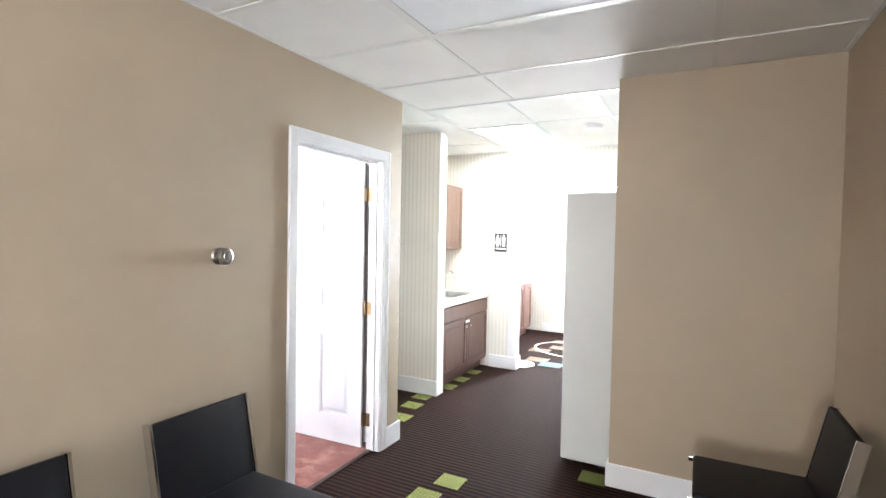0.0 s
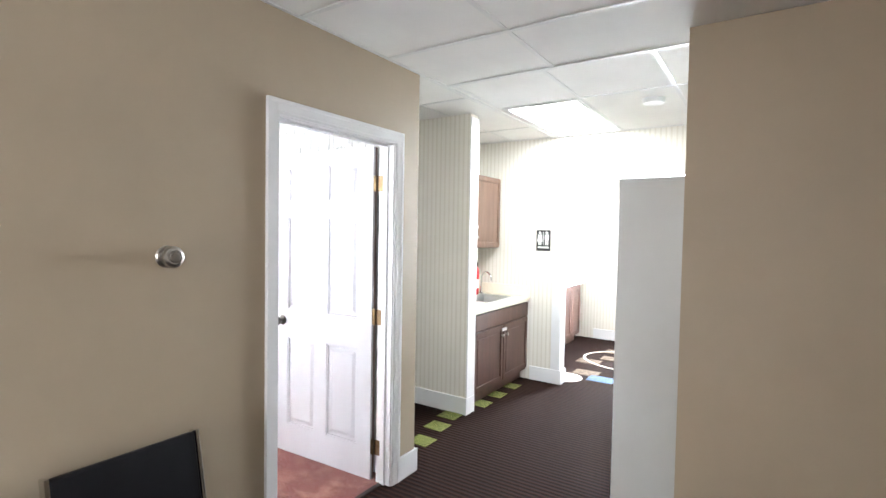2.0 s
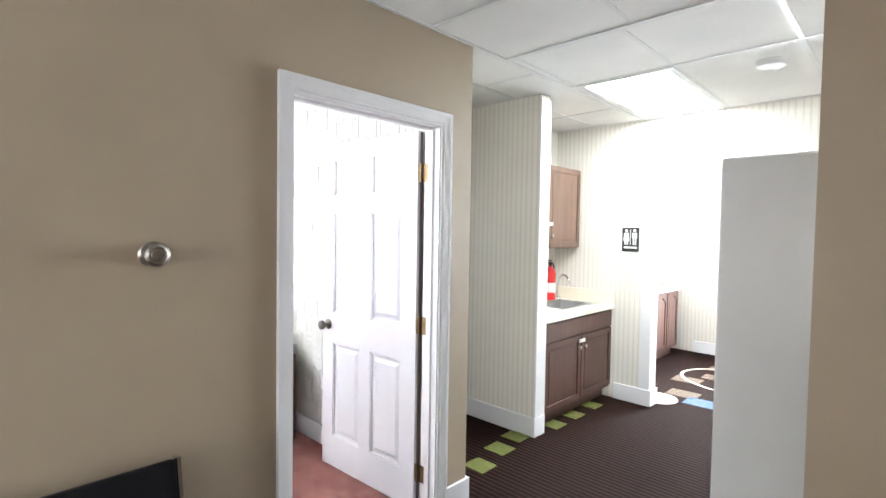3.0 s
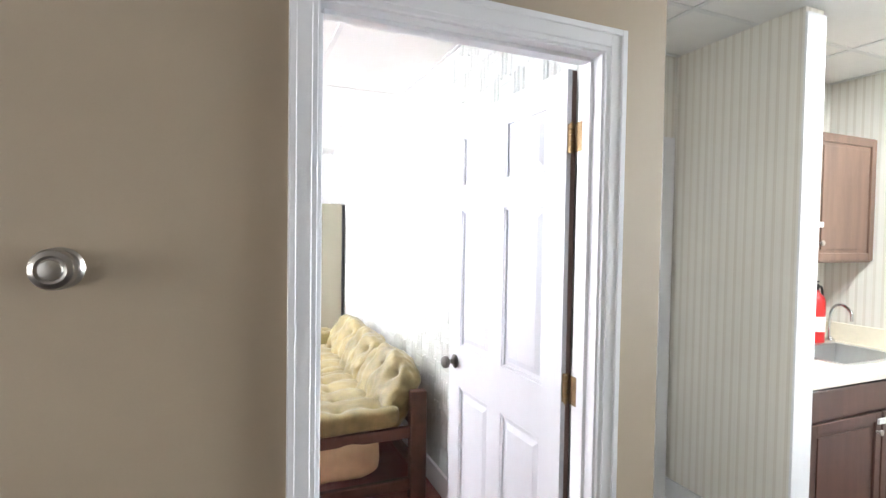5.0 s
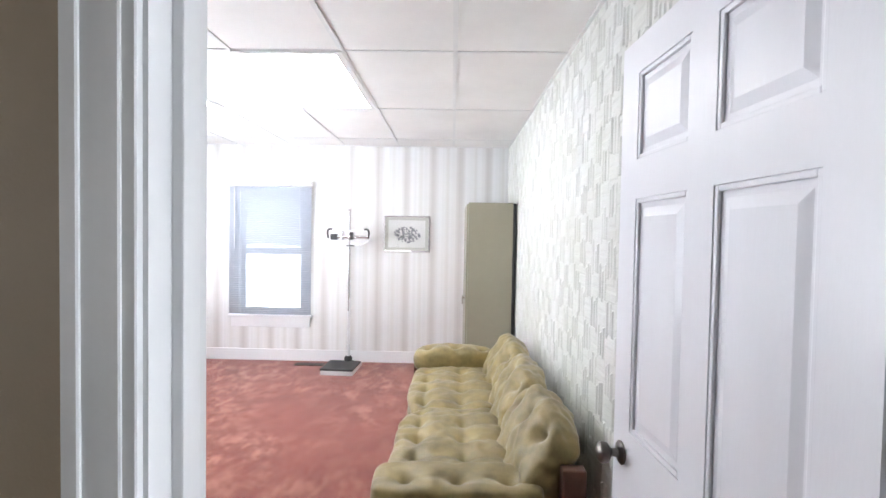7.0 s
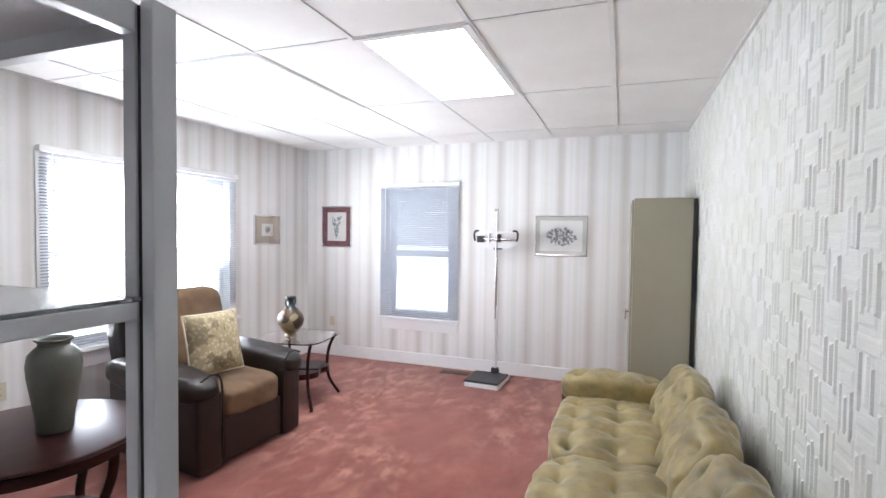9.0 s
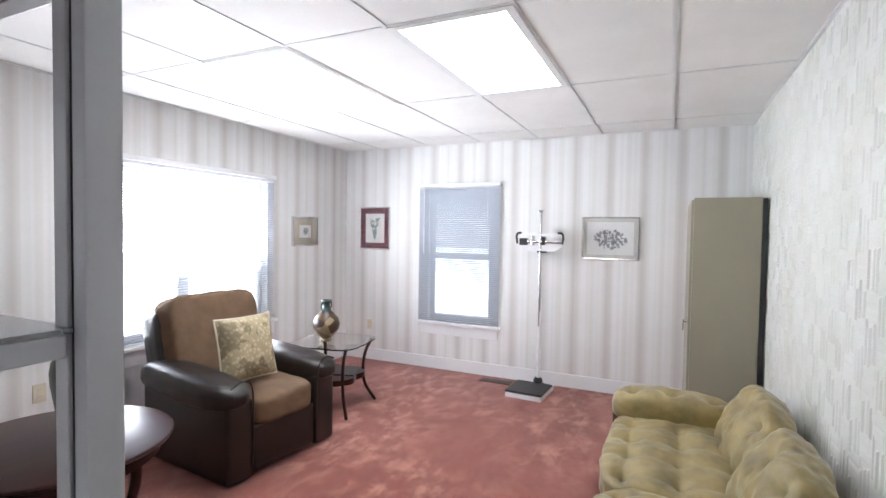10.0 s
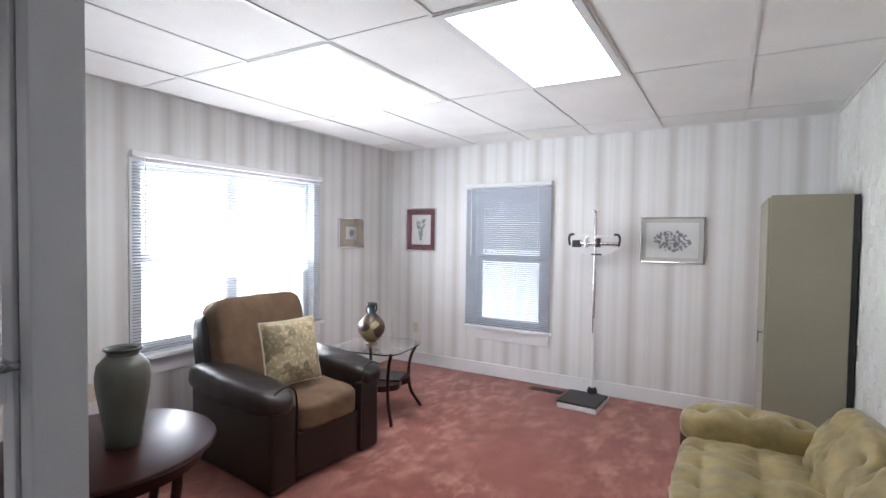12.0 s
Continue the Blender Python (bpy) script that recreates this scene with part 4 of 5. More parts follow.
# carpet inlays
k = 0
for x, y, r in ((0.616, -0.216, 0), (0.56, -0.44, 0), (1.37, 0.26, 0), (-0.27, 0.81, 0), (-0.21, 0.525, 0), (-0.245, 1.45, 0), (-0.245, 1.74, 0), (-0.245, 2.05, 0), (-0.31, 1.05, 0)):
    bm = bmesh.new()
    box(bm, x - 0.08, x + 0.08, y - 0.075, y + 0.075, 0.0, 0.004, 0.0015)
    part("carpet_square", bm, GREEN, hall_floor, "green ribbed square inlay")
for x, y, mt in ((0.42, 2.80, BLUE), (0.62, 3.62, TAUPE), (0.30, 3.72, TAUPE), (0.55, 4.0, BLUE), (0.25, 4.1, TAUPE), (0.85, 3.4, TAUPE), (0.9, 3.9, BLUE), (0.1, 3.45, TAUPE), (0.22, 2.95, TAUPE)):
    part("carpet_square", B(x - 0.13, x + 0.13, y - 0.10, y + 0.10, 0.0, 0.004, 0.0015), mt, hall_floor)
bm = bmesh.new()
R = 0.66
pts = [(0.62 + R * math.cos(a), 3.72 + R * 0.75 * math.sin(a)) for a in [2 * math.pi * i / 64 for i in range(65)]]
inn = [(0.62 + (R - 0.03) * math.cos(a), 3.72 + (R * 0.75 - 0.03) * math.sin(a)) for a in [2 * math.pi * i / 64 for i in range(65)]]
for i in range(64):
    bm.faces.new([bm.verts.new((*p, 0.005)) for p in (pts[i], pts[i + 1], inn[i + 1], inn[i])])
part("carpet_ring", bm, IVORY, hall_floor, "ivory ring inlay")
bm = bmesh.new()
lathe(bm, [(0, 0.0045), (0.16, 0.0045), (0.16, 0.0)], (0.10, 2.66, 0))
part("carpet_disc", bm, IVORY, hall_floor, "ivory disc inlay")

# ---- sitting room things ----
# sofa along the relief wall; own frame: origin at its near front corner, x along the wall, y towards the wall
SL, SD = 1.98, 0.80
sofa = thing("sofa", "tufted yellow-green velour sofa with a dark wooden frame", "sofa", pose(-1.36, -0.045, 0, 0, 0, 180))


def post(x, y, h):
    bm = bmesh.new()
    box(bm, x - 0.03, x + 0.03, y - 0.045, y + 0.045, 0, h, 0.008, 3)
    part("post", bm, SOFAWOOD, sofa, smooth=True)


# own y runs from the wall (0) to the front (+)
for x in (0.03, SL - 0.03):
    post(x, 0.10, 0.60)
    post(x, 0.80, 0.43 if x < 1 else 0.52)
    for z in (0.09, 0.375):
        bm = bmesh.new()
        box(bm, x - 0.018, x + 0.018, 0.145, 0.76, z - 0.03, z + 0.03, 0.006)
        part("end_rail", bm, SOFAWOOD, sofa)
part("front_rail", B(0.06, SL - 0.06, 0.785, 0.82, 0.12, 0.20, 0.006), SOFAWOOD, sofa)
part("back_rail", B(0.06, SL - 0.06, 0.085, 0.12, 0.38, 0.46, 0.006), SOFAWOOD, sofa)
part("back_rail", B(0.06, SL - 0.06, 0.085, 0.12, 0.14, 0.20, 0.006), SOFAWOOD, sofa)
bm = bmesh.new()
cushion(bm, (SL - 0.01, 0.50, 0.25), 20, 7, wrinkle=0.010, m=pose(SL / 2, 0.525, 0.265))
part("base_upholstery", bm, UPHOL, sofa, "tan cloth under the seat")


def tufts_for(w, d, nx, ny):
    return [(-w / 2 + w * (i + 0.5) / nx, -d / 2 + d * (j + 0.5) / ny) for i in range(nx) for j in range(ny)]


seat_l = (SL - 0.10) / 2
for i in range(2):
    bm = bmesh.new()
    w, d = seat_l + 0.02, 0.66
    cushion(bm, (w, d, 0.19), 56, 4.5, tufts_for(w, d, 5, 3), 0.060, 0.032, 0.013, 3.1 * i, pose(0.05 + seat_l * (i + 0.5), 0.50, 0.415), seam=0.010)
    part("seat_cushion", bm, VELVET, sofa)
for i in range(3):
    bm = bmesh.new()
    w = (SL - 0.12) / 3 + 0.03
    cushion(bm, (w, 0.44, 0.22), 44, 3.2, tufts_for(w, 0.44, 3, 2), 0.070, 0.036, 0.017, 7.7 * i, pose(0.06 + (SL - 0.12) / 3 * (i + 0.5), 0.20, 0.545, -62, 0, [2, -3, 1][i]), seam=0.004)
    part("back_cushion", bm, VELVET, sofa)
for i, x in enumerate((0.10, SL - 0.105)):
    bm = bmesh.new()
    hh = 0.12 if i == 0 else 0.225
    cushion(bm, (0.25 if i else 0.26, 0.62 if i else 0.66, hh), 38, 3.0 if i else 5.0, [(-0.02, -0.2), (-0.02, 0.0), (-0.02, 0.2)], 0.065, 0.030, 0.007, 19.0 * i, pose(x, 0.535, 0.475 if i == 0 else 0.53), seam=0.004)
    part("arm_bolster", bm, VELVET, sofa)

# tall metal cabinet
lk = thing("metal_cabinet", "tall olive-beige metal storage cabinet beside the sofa", "cabinet", pose(-5.07, -0.462, 0))
part("body", B(0.0, 0.875, 0.0, 0.417, 0.02, 1.77, 0.004), LOCKER, lk)
part("plinth", B(0.02, 0.86, 0.02, 0.40, 0.0, 0.02), BLACK, lk)
for a, b in ((0.004, 0.436), (0.440, 0.871)):
    part("cabinet_door", B(a, b, -0.018, -0.001, 0.05, 1.755, 0.003), LOCKER, lk)
bm = bmesh.new()
cyl(bm, (0.80, -0.018, 0.87), (0.80, -0.045, 0.87), 0.010, seg=14)
box(bm, 0.79, 0.81, -0.052, -0.042, 0.80, 0.885, 0.003)
part("handle", bm, CHROME, lk, "chrome turn handle")
# black slab puts the shade of the gap to the wall into colour
part("dark_gap_slab", B(0.01, 0.872, 0.418, 0.447, 0.03, 1.765), BLACK, lk)


def chair_part(name, bm, mt, label=""):
    return part(name, bm, mt, recl, label, True)


# recliner; own +y is the way it faces
recl = thing("recliner", "dark brown leather recliner with tan cloth seat and back", "armchair", pose(-2.69, -3.245, 0, 0, 0, -5))
bm = bmesh.new()
box(bm, -0.37, 0.37, -0.40, 0.41, 0.03, 0.30, 0.02, 3)
chair_part("base", bm, LEATHER)
bm = bmesh.new()
box(bm, -0.245, 0.245, 0.405, 0.435, 0.045, 0.315, 0.012, 3)
chair_part("footrest_panel", bm, LEATHER)
for s in (-1, 1):
    bm = bmesh.new()
    box(bm, s * 0.345 - 0.09, s * 0.345 + 0.09, -0.40, 0.445, 0.02, 0.50, 0.03, 3)
    chair_part("arm_side", bm, LEATHER)
    bm = bmesh.new()
    cushion(bm, (0.285, 0.91, 0.19), 24, 3.0, (), 0, 0.1, 0.006, s * 4.0, pose(s * 0.365, 0.02, 0.54, -3, 0, 0))
    chair_part("arm_pad", bm, LEATHER, "padded rolled leather arm")
    bm = bmesh.new()
    tube(bm, curve_pts([(s * 0.262, 0.442, 0.06), (s * 0.262, 0.446, 0.46), (s * 0.285, 0.452, 0.585), (s * 0.35, 0.454, 0.615), (s * 0.42, 0.452, 0.59)]), 0.006, 6)
    chair_part("piping", bm, LEATHER)
bm = bmesh.new()
cushion(bm, (0.50, 0.60, 0.20), 26, 5.5, (), 0, 0.1, 0.006, 1.0, pose(0, 0.165, 0.40, -2, 0, 0))
chair_part("seat_cushion", bm, SUEDE, "tan cloth seat cushion")
bm = bmesh.new()
cushion(bm, (0.68, 0.24, 0.70), 30, 8.0, (), 0, 0.1, 0.008, 2.0, pose(0, -0.30, 0.69, 13, 0, 0))
chair_part("back_cushion", bm, SUEDE, "tan cloth back cushion")
bm = bmesh.new()
cushion(bm, (0.74, 0.20, 0.80), 22, 9.0, (), 0, 0.1, 0.005, 5.0, pose(0, -0.395, 0.555, 13, 0, 0))
chair_part("back_shell", bm, LEATHER, "leather outer back")

pil = thing("throw_pillow", "olive floral brocade pillow leaning on the recliner", "pillow", pose(-2.585, -3.085, 0.728, -78, 0, -7))
bm = bmesh.new()
N = 24
grid = {}
for s in (1, -1):
    for i in range(N + 1):
        for j in range(N + 1):
            u, v = 2 * i / N - 1, 2 * j / N - 1
            if s < 0 and (i in (0, N) or j in (0, N)):
                grid[s, i, j] = grid[1, i, j]
                continue
            th = 0.075 * ((1 - abs(u) ** 3) * (1 - abs(v) ** 3)) ** 0.6
            wv = 0.006 * noise.noise(Vector((u * 4, v * 4, s)))
            edge = 0.205 * (1 - 0.05 * (1 - u * u) * v * v), 0.205 * (1 - 0.05 * (1 - v * v) * u * u)
            grid[s, i, j] = bm.verts.new((u * edge[1], v * edge[0], s * th + wv))
    for i in range(N):
        for j in range(N):
            q = [grid[s, i, j], grid[s, i + 1, j], grid[s, i + 1, j + 1], grid[s, i, j + 1]]
            bm.faces.new(q if s > 0 else q[::-1])
part("pillow_body", bm, BROCADE, pil, smooth=True)
bm = bmesh.new()
ring = [(u, -1) for u in (-1, -0.5, 0, 0.5)] + [(1, v) for v in (-1, -0.5, 0, 0.5)] + [(-u, 1) for u in (-1, -0.5, 0, 0.5)] + [(-1, -v) for v in (-1, -0.5, 0, 0.5)] + [(-1, -1)]
tube(bm, [(u * 0.205 * (1 - 0.05 * (1 - v * v)), v * 0.205 * (1 - 0.05 * (1 - u * u)), 0) for u, v in ring], 0.006, 8)
part("piping", bm, CREAMPLASTIC, pil, "cream piping", True)

# glass end table; own origin at its middle
gt = thing("glass_end_table", "glass-topped end table with curved dark wooden legs", "side table", pose(-3.635, -3.19, 0, 0, 0, 8))
bm = bmesh.new()
t = bmesh.new()
bmesh.ops.create_cone(t, cap_ends=True, segments=48, radius1=0.31, radius2=0.31, depth=0.010)
for v in t.verts:
    a = math.atan2(v.co.y, v.co.x)
    rr = 0.30 / (abs(math.cos(a)) ** 5 + abs(math.sin(a)) ** 5) ** 0.2
    v.co.x, v.co.y = rr * math.cos(a), rr * math.sin(a)
join(bm, t, 0, pose(0, 0, 0.555))
part("tabletop", bm, GLASS, gt, "clear glass top").visible_shadow = False
for sx in (-1, 1):
    for sy in (-1, 1):
        bm = bmesh.new()
        tube(bm, curve_pts([(sx * 0.24, sy * 0.24, 0.549), (sx * 0.20, sy * 0.20, 0.44), (sx * 0.185, sy * 0.185, 0.30), (sx * 0.20, sy * 0.20, 0.15), (sx * 0.265, sy * 0.265, 0.0)]), 0.0135, 8)
        part("leg", bm, TABLEWOOD, gt, smooth=True)
bm = bmesh.new()
t = bmesh.new()
bmesh.ops.create_cone(t, cap_ends=True, segments=64, radius1=0.25, radius2=0.25, depth=0.045)
for v in t.verts:
    a = math.atan2(v.co.y, v.co.x)
    rr = (0.225 - 0.012 * math.cos(8 * a)) / (abs(math.cos(a)) ** 6 + abs(math.sin(a)) ** 6) ** (1 / 6)
    v.co.x, v.co.y = rr * math.cos(a), rr * math.sin(a)
join(bm, t, 0, pose(0, 0, 0.265))
part("shelf", bm, TABLEWOOD, gt, "scalloped wooden shelf")

bk = thing("booklet", "dark thin booklet lying on the end table's shelf", "book", pose(-3.65, -3.11, 0.2885, 0, 0, 20))
part("cover", B(-0.09, 0.09, -0.12, 0.12, 0, 0.012, 0.002), BLACK, bk)

v2 = thing("amphora_vase", "brown and cream patchwork vase with two handles", "vase", pose(-3.60, -3.245, 0.561))
bm = bmesh.new()
lathe(bm, [(0, 0), (0.045, 0), (0.05, 0.006), (0.05, 0.014), (0.038, 0.024), (0.07, 0.05), (0.105, 0.10), (0.115, 0.145), (0.10, 0.195), (0.065, 0.235), (0.036, 0.262), (0.030, 0.30), (0.034, 0.325), (0.046, 0.338), (0.046, 0.346), (0.036, 0.346), (0.026, 0.32), (0, 0.29)])
part("body", bm, VASE, v2, smooth=True)
for s in (-1, 1):
    bm = bmesh.new()
    tube(bm, curve_pts([(s * 0.034, -s * 0.0, 0.325), (s * 0.062, 0, 0.322), (s * 0.066, 0, 0.29), (s * 0.05, 0, 0.262), (s * 0.056, 0, 0.245)]), 0.0065, 8)
    part("handle", bm, BLACK, v2, smooth=True)

# round dark table and green vase
rt = thing("round_side_table", "round polished mahogany side table", "side table", pose(-1.405, -2.915, 0))
bm = bmesh.new()
lathe(bm, [(0, 0.572), (0.415, 0.572), (0.432, 0.580), (0.438, 0.588), (0.432, 0.597), (0.42, 0.600), (0, 0.600)], seg=72)
part("tabletop", bm, TABLEWOOD, rt, smooth=True)
bm = bmesh.new()
lathe(bm, [(0.36, 0.515), (0.385, 0.515), (0.385, 0.571), (0.36, 0.571)], seg=64)
part("apron", bm, TABLEWOOD, rt, smooth=True)
for a in (20, 110, 200, 290):
    c, s = math.cos(radians(a)), math.sin(radians(a))
    bm = bmesh.new()
    tube(bm, curve_pts([(c * 0.36, s * 0.36, 0.57), (c * 0.35, s * 0.35, 0.42), (c * 0.28, s * 0.28, 0.2), (c * 0.32, s * 0.32, 0.06), (c * 0.38, s * 0.38, 0.0)]), 0.021, 10)
    part("leg", bm, TABLEWOOD, rt, smooth=True)
bm = bmesh.new()
lathe(bm, [(0, 0.16), (0.27, 0.16), (0.275, 0.17), (0.27, 0.18), (0, 0.18)], seg=48)
part("lower_shelf", bm, TABLEWOOD, rt, smooth=True)

v1 = thing("green_vase", "tall celadon green ceramic vase on the round table", "vase", pose(-1.462, -2.848, 0.601))
bm = bmesh.new()
lathe(bm, [(0, 0), (0.062, 0), (0.066, 0.006), (0.070, 0.06), (0.084, 0.15), (0.098, 0.24), (0.101, 0.29), (0.094, 0.335), (0.072, 0.362), (0.058, 0.374), (0.058, 0.385), (0.070, 0.396), (0.072, 0.402), (0.066, 0.405), (0.052, 0.398), (0.045, 0.37), (0.05, 0.33), (0, 0.30)], seg=48)
part("body", bm, GREENPOT, v1, smooth=True)

# shelf unit just inside the door
su = thing("shelf_unit", "grey metal-framed shelf unit beside the door", "shelf unit", pose(-0.14, -1.15, 0))
for x in (-0.44, -0.05):
    for y in (-0.045, -0.62):
        bm = bmesh.new()
        box(bm, x, x + 0.038, y, y + 0.024, 0, 1.79, 0.0025)
        box(bm, x + 0.004, x + 0.034, y + 0.024, y + 0.034, 0.0, 1.787, mat=1)
        box(bm, x, x + 0.038, y + 0.034, y + 0.057, 0, 1.79, 0.0025)
        part("post", bm, [GREYMETAL, BLACK], su, "grey post with a dark slot")
for z in (1.735, 1.372, 0.12):
    for y in (-0.035, -0.61):
        part("cross_rail", B(-0.395, -0.05, y, y + 0.025, z - 0.012 if z < 1.6 else z + 0.01, z + 0.012 if z < 1.6 else z + 0.05, 0.002), GREYMETAL, su)
    for x in (-0.43, -0.04):
        part("side_rail", B(x, x + 0.025, -0.575, -0.045, z - 0.012 if z < 1.6 else z + 0.01, z + 0.012 if z < 1.6 else z + 0.05, 0.002), GREYMETAL, su)
part("top_panel", B(-0.405, -0.03, -0.58, -0.036, 1.772, 1.782), GREYMETAL, su)
sg = part("glass_shelf", B(-0.405, -0.03, -0.58, -0.01, 1.3845, 1.3905), FROST, su, "frosted glass shelf")
part("white_shelf", B(-0.395, -0.03, -0.60, -0.010, 1.0, 1.018, 0.002), SHELFWHITE, su, "white shelf board")
part("white_shelf", B(-0.395, -0.03, -0.60, -0.010, 0.133, 0.150, 0.002), SHELFWHITE, su, "white shelf board")

# physician's scale
ps = thing("physician_scale", "white and chrome beam scale with a black platform", "scale", pose(-4.765, -1.765, 0, 0, 0, -3))
part("base", B(-0.18, 0.24, -0.17, 0.17, 0.0, 0.045, 0.012, seg=3), WHITE, ps)
part("platform", B(-0.12, 0.245, -0.172, 0.172, 0.047, 0.068, 0.008, seg=3), BLACK, ps, "black rubber platform")
bm = bmesh.new()
lathe(bm, [(0, 0.045), (0.075, 0.045), (0.07, 0.055), (0.04, 0.065), (0.045, 0.085), (0.04, 0.105), (0.03, 0.12), (0, 0.12)], (-0.12, 0.03, 0))
part("collar", bm, BLACK, ps, smooth=True)
bm = bmesh.new()
cyl(bm, (-0.12, 0.03, 0.11), (-0.12, 0.03, 0.95), 0.019, 0.017, bevel=0.002)
part("column", bm, WHITE, ps, "white enamelled column", True)
bm = bmesh.new()
cyl(bm, (-0.112, 0.03, 0.75), (-0.112, 0.03, 1.71), 0.0125, bevel=0.001)
cyl(bm, (-0.09, 0.03, 0.62), (-0.09, 0.03, 1.42), 0.006, seg=10)
part("height_rod", bm, CHROME, ps, "chrome height rod", True)
bm = bmesh.new()
box(bm, -0.13, -0.09, 0.005, 0.055, 1.70, 1.722, 0.004)
part("rod_cap", bm, CHROME, ps)
bm = bmesh.new()
pts = [(-0.17, 1.385), (0.24, 1.385), (0.17, 1.335), (0.10, 1.318), (-0.03, 1.318), (-0.11, 1.335)]
fr_ = [bm.verts.new((-0.105, y, z)) for y, z in pts]
bk_ = [bm.verts.new((-0.145, y, z)) for y, z in pts]
bm.faces.new(fr_)
bm.faces.new(bk_[::-1])
for i in range(6):
    bm.faces.new((fr_[i], bk_[i], bk_[(i + 1) % 6], fr_[(i + 1) % 6]))
bmesh.ops.recalc_face_normals(bm, faces=bm.faces[:])
part("beam_bracket", bm, WHITE, ps, "white curved beam bracket")
bm = bmesh.new()
box(bm, -0.112, -0.10, -0.17, 0.235, 1.478, 1.498, 0.002)
part("upper_beam", bm, WHITE, ps)
bm = bmesh.new()
cyl(bm, (-0.106, -0.16, 1.42), (-0.106, 0.235, 1.42), 0.017, bevel=0.002)
part("lower_beam", bm, CHROME, ps, smooth=True)
for s, y in ((-1, -0.19), (1, 0.225)):
    bm = bmesh.new()
    tube(bm, curve_pts([(-0.106, y - s * 0.03, 1.502), (-0.106, y + s * 0.005, 1.50), (-0.106, y + s * 0.02, 1.465), (-0.106, y + s * 0.01, 1.40)]), 0.011, 8)
    part("beam_end", bm, BLACK, ps, smooth=True)
part("poise", B(-0.132, -0.085, -0.175, -0.10, 1.385, 1.452, 0.006), BLACK, ps, "black sliding weight")
part("poise", B(-0.128, -0.085, 0.045, 0.075, 1.39, 1.47, 0.005), BLACK, ps, "black sliding weight")
part("poise", B(-0.128, -0.085, -0.06, -0.03, 1.385, 1.485, 0.005), CHROME, ps, "chrome sliding weight")
part("pivot", B(-0.13, -0.088, 0.0, 0.09, 1.318, 1.332, 0.004), BLACK, ps)

# floor register
reg = thing("floor_register", "dark brown metal floor register", "vent", pose(-4.93, -2.17, 0))
part("frame", B(-0.055, 0.055, -0.16, 0.16, 0.0, 0.005, 0.002), VENT, reg)
for i in range(12):
    part("slat", B(-0.04, 0.04, -0.14 + i * 0.0245, -0.13 + i * 0.0245, 0.005, 0.008), VENT, reg)

# framed pictures; own x across, own -y out of the wall


def picture(label, at, w, h, mat_board, mw, frame_mt, art):
    t = thing("framed_picture", label, "picture", at, "framed pictures in the sitting room")
    f = 0.014
    bm = bmesh.new()
    for a in ((-w / 2, -w / 2 + f, -h / 2, h / 2), (w / 2 - f, w / 2, -h / 2, h / 2), (-w / 2 + f, w / 2 - f, -h / 2, -h / 2 + f), (-w / 2 + f, w / 2 - f, h / 2 - f, h / 2)):
        box(bm, a[0], a[1], -0.022, -0.001, a[2], a[3], 0.003)
    part("frame", bm, frame_mt, t, "thin silver frame")
    part("mat_board", B(-w / 2 + f, w / 2 - f, -0.010, -0.002, -h / 2 + f, h / 2 - f), mat_board, t)
    iw, ih = w / 2 - f - mw[0], h / 2 - f - mw[1]
    part("print", B(-iw, iw, -0.0125, -0.010, -ih, ih), PAPER, t)
    rng = random.Random(len(label))
    bm = bmesh.new()
    n = 130
    for i in range(n):
        if art == "bouquet":
            a, r = rng.uniform(0, 6.283), rng.random() ** 0.7
            x, z, s = iw * 0.72 * r * math.cos(a), ih * 0.56 * r * math.sin(a) - 0.01, rng.uniform(0.006, 0.020)
        elif art == "stems":
            u = rng.uniform(-0.85, 0.8)
            x, z, s = iw * 0.55 * (u + 1) / 1.8 * rng.uniform(-1, 1), ih * u * 0.9, rng.uniform(0.004, 0.015)
        else:
            a, r = rng.uniform(0, 6.283), rng.random()
            x, z, s = iw * 0.42 * r * math.cos(a), ih * 0.5 * r * math.sin(a), rng.uniform(0.004, 0.012)
        m = rng.randint(5, 8)
        ph = rng.uniform(0, 6)
        vs = [bm.verts.new((x + s * rng.uniform(0.4, 1.1) * math.cos(ph + 6.283 * q / m), -0.0130 - 0.00004 * i, z + s * rng.uniform(0.4, 1.1) * math.sin(ph + 6.283 * q / m))) for q in range(m)]
        bm.faces.new(vs[::-1])
    part("drawing", bm, INKBLUE if art == "stems" else INK, t, "grey botanical drawing")
    g = part("glazing", B(-w / 2 + f, w / 2 - f, -0.0185, -0.0170, -h / 2 + f, h / 2 - f), GLASS, t)
    g.visible_shadow = False


picture("pencil drawing of flowers in a silver frame", pose(RX, -1.125, 1.462, 0, 0, 90), 0.515, 0.405, MAT_GREY, (0.035, 0.035), CHROME, "bouquet")
picture("flower print with a maroon mat in a silver frame", pose(RX, -3.72, 1.532, 0, 0, 90), 0.40, 0.485, MAT_RED, (0.06, 0.06), CHROME, "stems")
picture("small shell drawing with a beige mat", pose(-4.348, RY, 1.484, 0, 0, 180), 0.40, 0.31, MAT_BEIGE, (0.10, 0.075), CHROME, "shell")


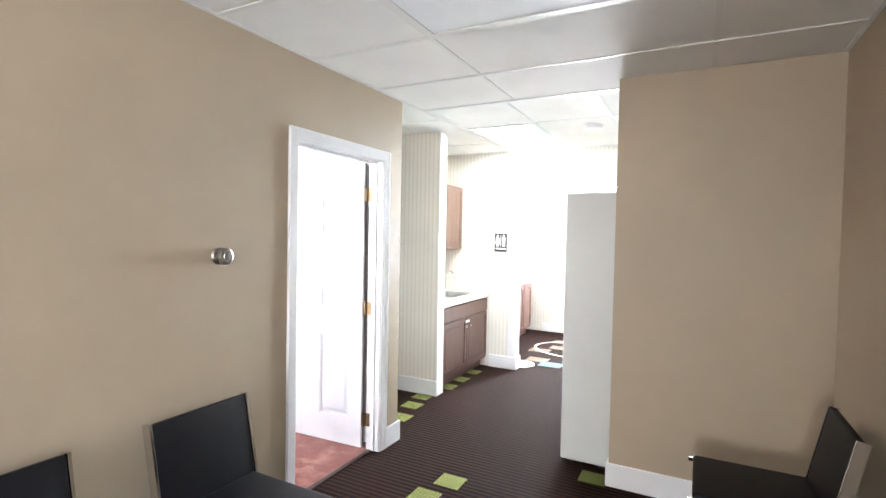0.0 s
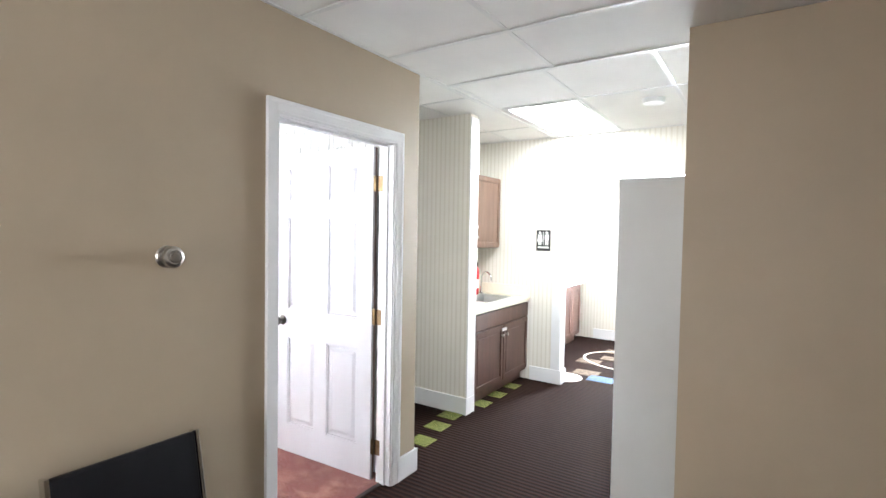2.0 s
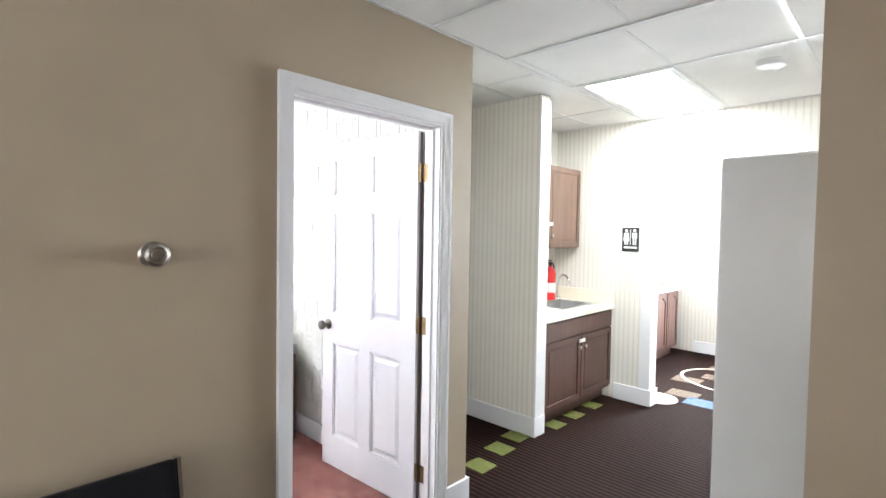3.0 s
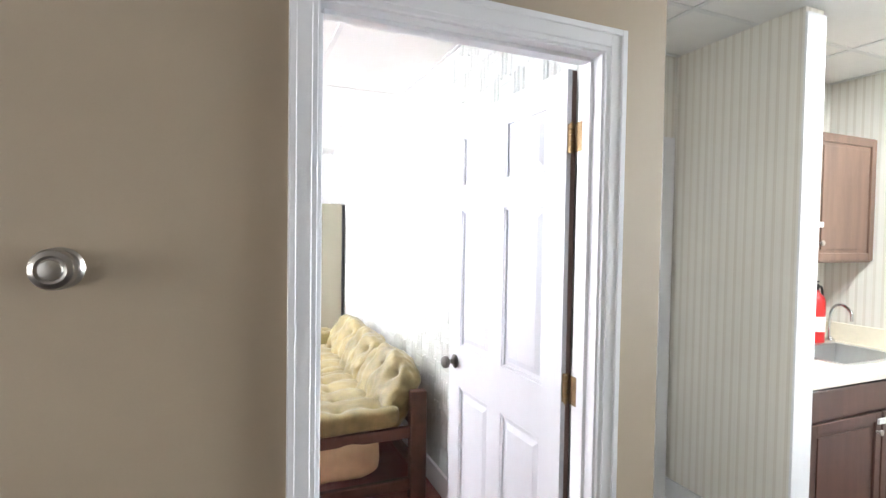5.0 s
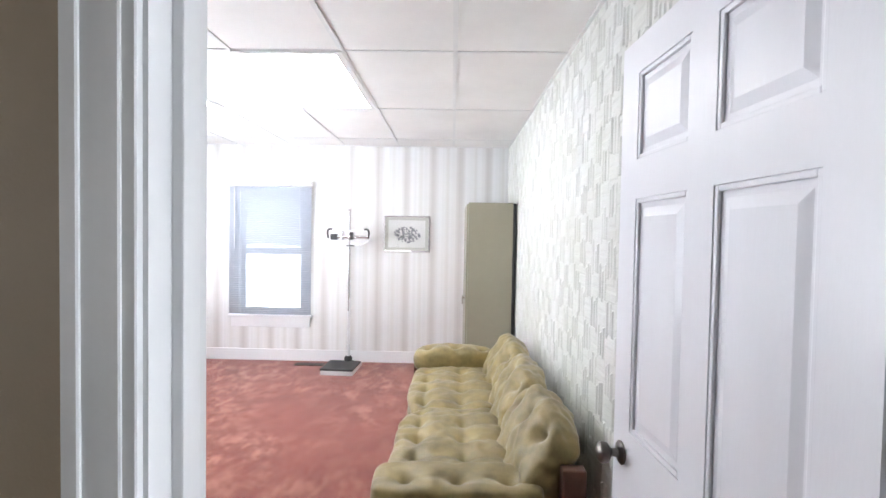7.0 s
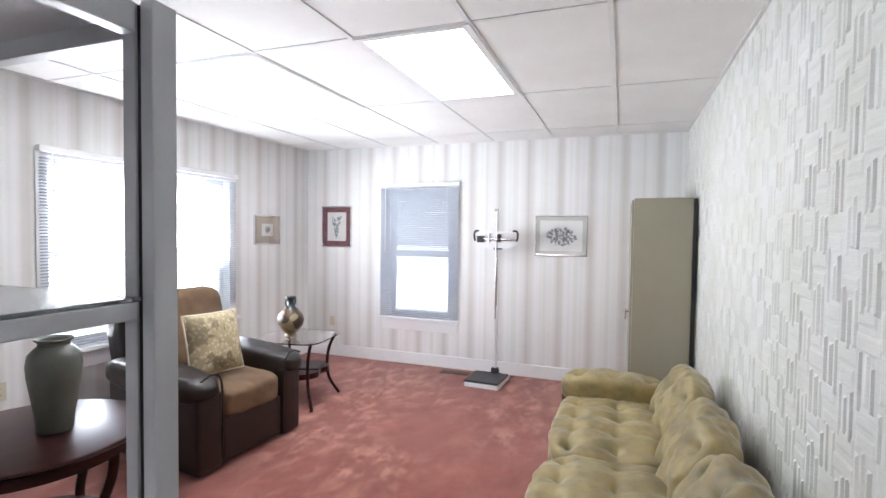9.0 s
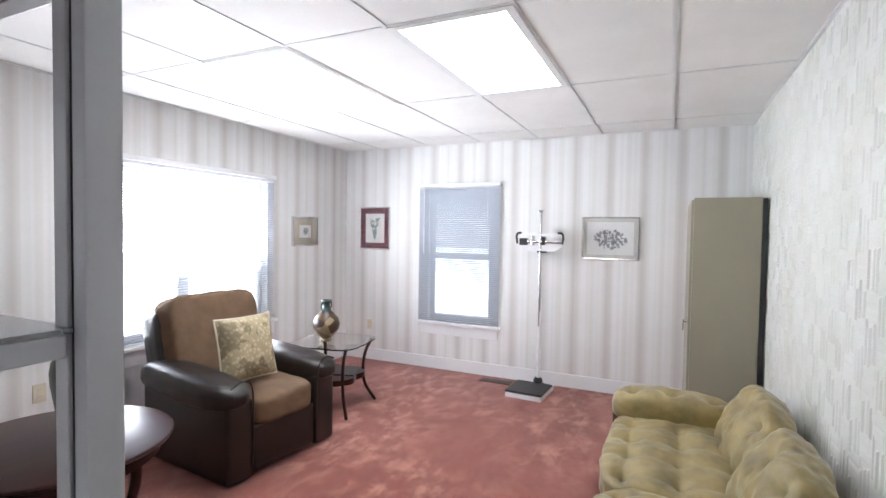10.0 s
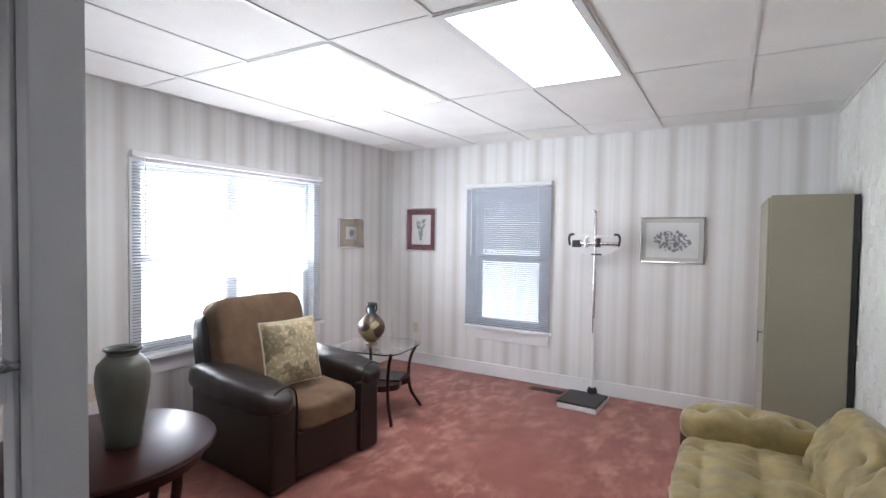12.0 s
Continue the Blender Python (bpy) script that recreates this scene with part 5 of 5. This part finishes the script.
def outlet(at):
    t = thing("wall_outlet", "almond plastic wall outlet", "outlet", at, "wall outlets")
    part("plate", B(-0.036, 0.036, -0.006, 0.0, -0.058, 0.058, 0.002), CREAMPLASTIC, t)
    for z in (-0.022, 0.022):
        bm = bmesh.new()
        box(bm, -0.015, 0.015, -0.008, -0.006, z - 0.014, z + 0.014, 0.001)
        for x in (-0.006, 0.006):
            box(bm, x - 0.001, x + 0.001, -0.0085, -0.008, z - 0.004, z + 0.006, mat=1)
        part("socket", bm, [CREAMPLASTIC, BLACK], t)


outlet(pose(RX, -3.78, 0.41, 0, 0, 90))
outlet(pose(-1.93, RY, 0.46, 0, 0, 180))

# relief on the plaster wall: groups of upright ridges and flat pads, like a loose basket weave
rng = random.Random(5)
verts = []


def ridge(x0, x1, z0, z1, d):
    b = min(0.35 * (x1 - x0), 0.010)
    verts.extend([(x0, 0.0, z0), (x1, 0.0, z0), (x1, 0.0, z1), (x0, 0.0, z1), (x0 + b, -d, z0 + b), (x1 - b, -d * 0.85, z0 + b), (x1 - b, -d, z1 - b), (x0 + b, -d * 0.9, z1 - b)])


CW, CH = 0.105, 0.118
nx, nz = int(4.95 / CW), int((H - 0.13) / CH) + 1
for i in range(nx):
    for j in range(nz):
        x0 = -5.08 + i * CW
        z0 = 0.165 + j * CH - 0.030 * ((i * 7) % 5) / 4
        z1 = min(z0 + CH, H - 0.006)
        if z1 - z0 < 0.03:
            continue
        if (i + j) % 2 == 0:
            n = 3
            for q in range(n):
                a = x0 + CW * q / n + rng.uniform(0.0, 0.006)
                ridge(a, a + CW / n * rng.uniform(0.45, 0.85), z0 - rng.uniform(0, 0.028), min(z1 + rng.uniform(-0.025, 0.03), H - 0.006), rng.uniform(0.003, 0.0075))
        else:
            for q in range(2):
                a = z0 + CH * q / 2 + rng.uniform(0, 0.012)
                bb = min(a + CH / 2 * rng.uniform(0.75, 1.0), H - 0.006)
                if bb - a > 0.01:
                    ridge(x0 + rng.uniform(-0.02, 0.01), x0 + CW + rng.uniform(-0.02, 0.02), a, bb, rng.uniform(0.0008, 0.0028))
near, rest = [], []
for k in range(0, len(verts), 8):
    x, z = verts[k][0], verts[k][2]
    (near if -2.35 < x < -1.2 and z > 1.05 and len(near) < 300 else rest).append(k)
SHAPE = ((4, 5, 6, 7), (0, 1, 5, 4), (1, 2, 6, 5), (2, 3, 7, 6), (3, 0, 4, 7))
for k in near:
    me = bpy.data.meshes.new("plaster_strip")
    me.from_pydata(verts[k:k + 8], [], SHAPE)
    me.materials.append(PLASTER)
    new("plaster_strip", me).parent = relief_wall
me = bpy.data.meshes.new("plaster_relief")
me.from_pydata([v for k in rest for v in verts[k:k + 8]], [], [[8 * n + q for q in f] for n in range(len(rest)) for f in SHAPE])
me.materials.append(PLASTER)
me.update()
o = new("plaster_relief", me)
o.parent = relief_wall
tagged(o, "raised white plaster strips", kind="stuff")
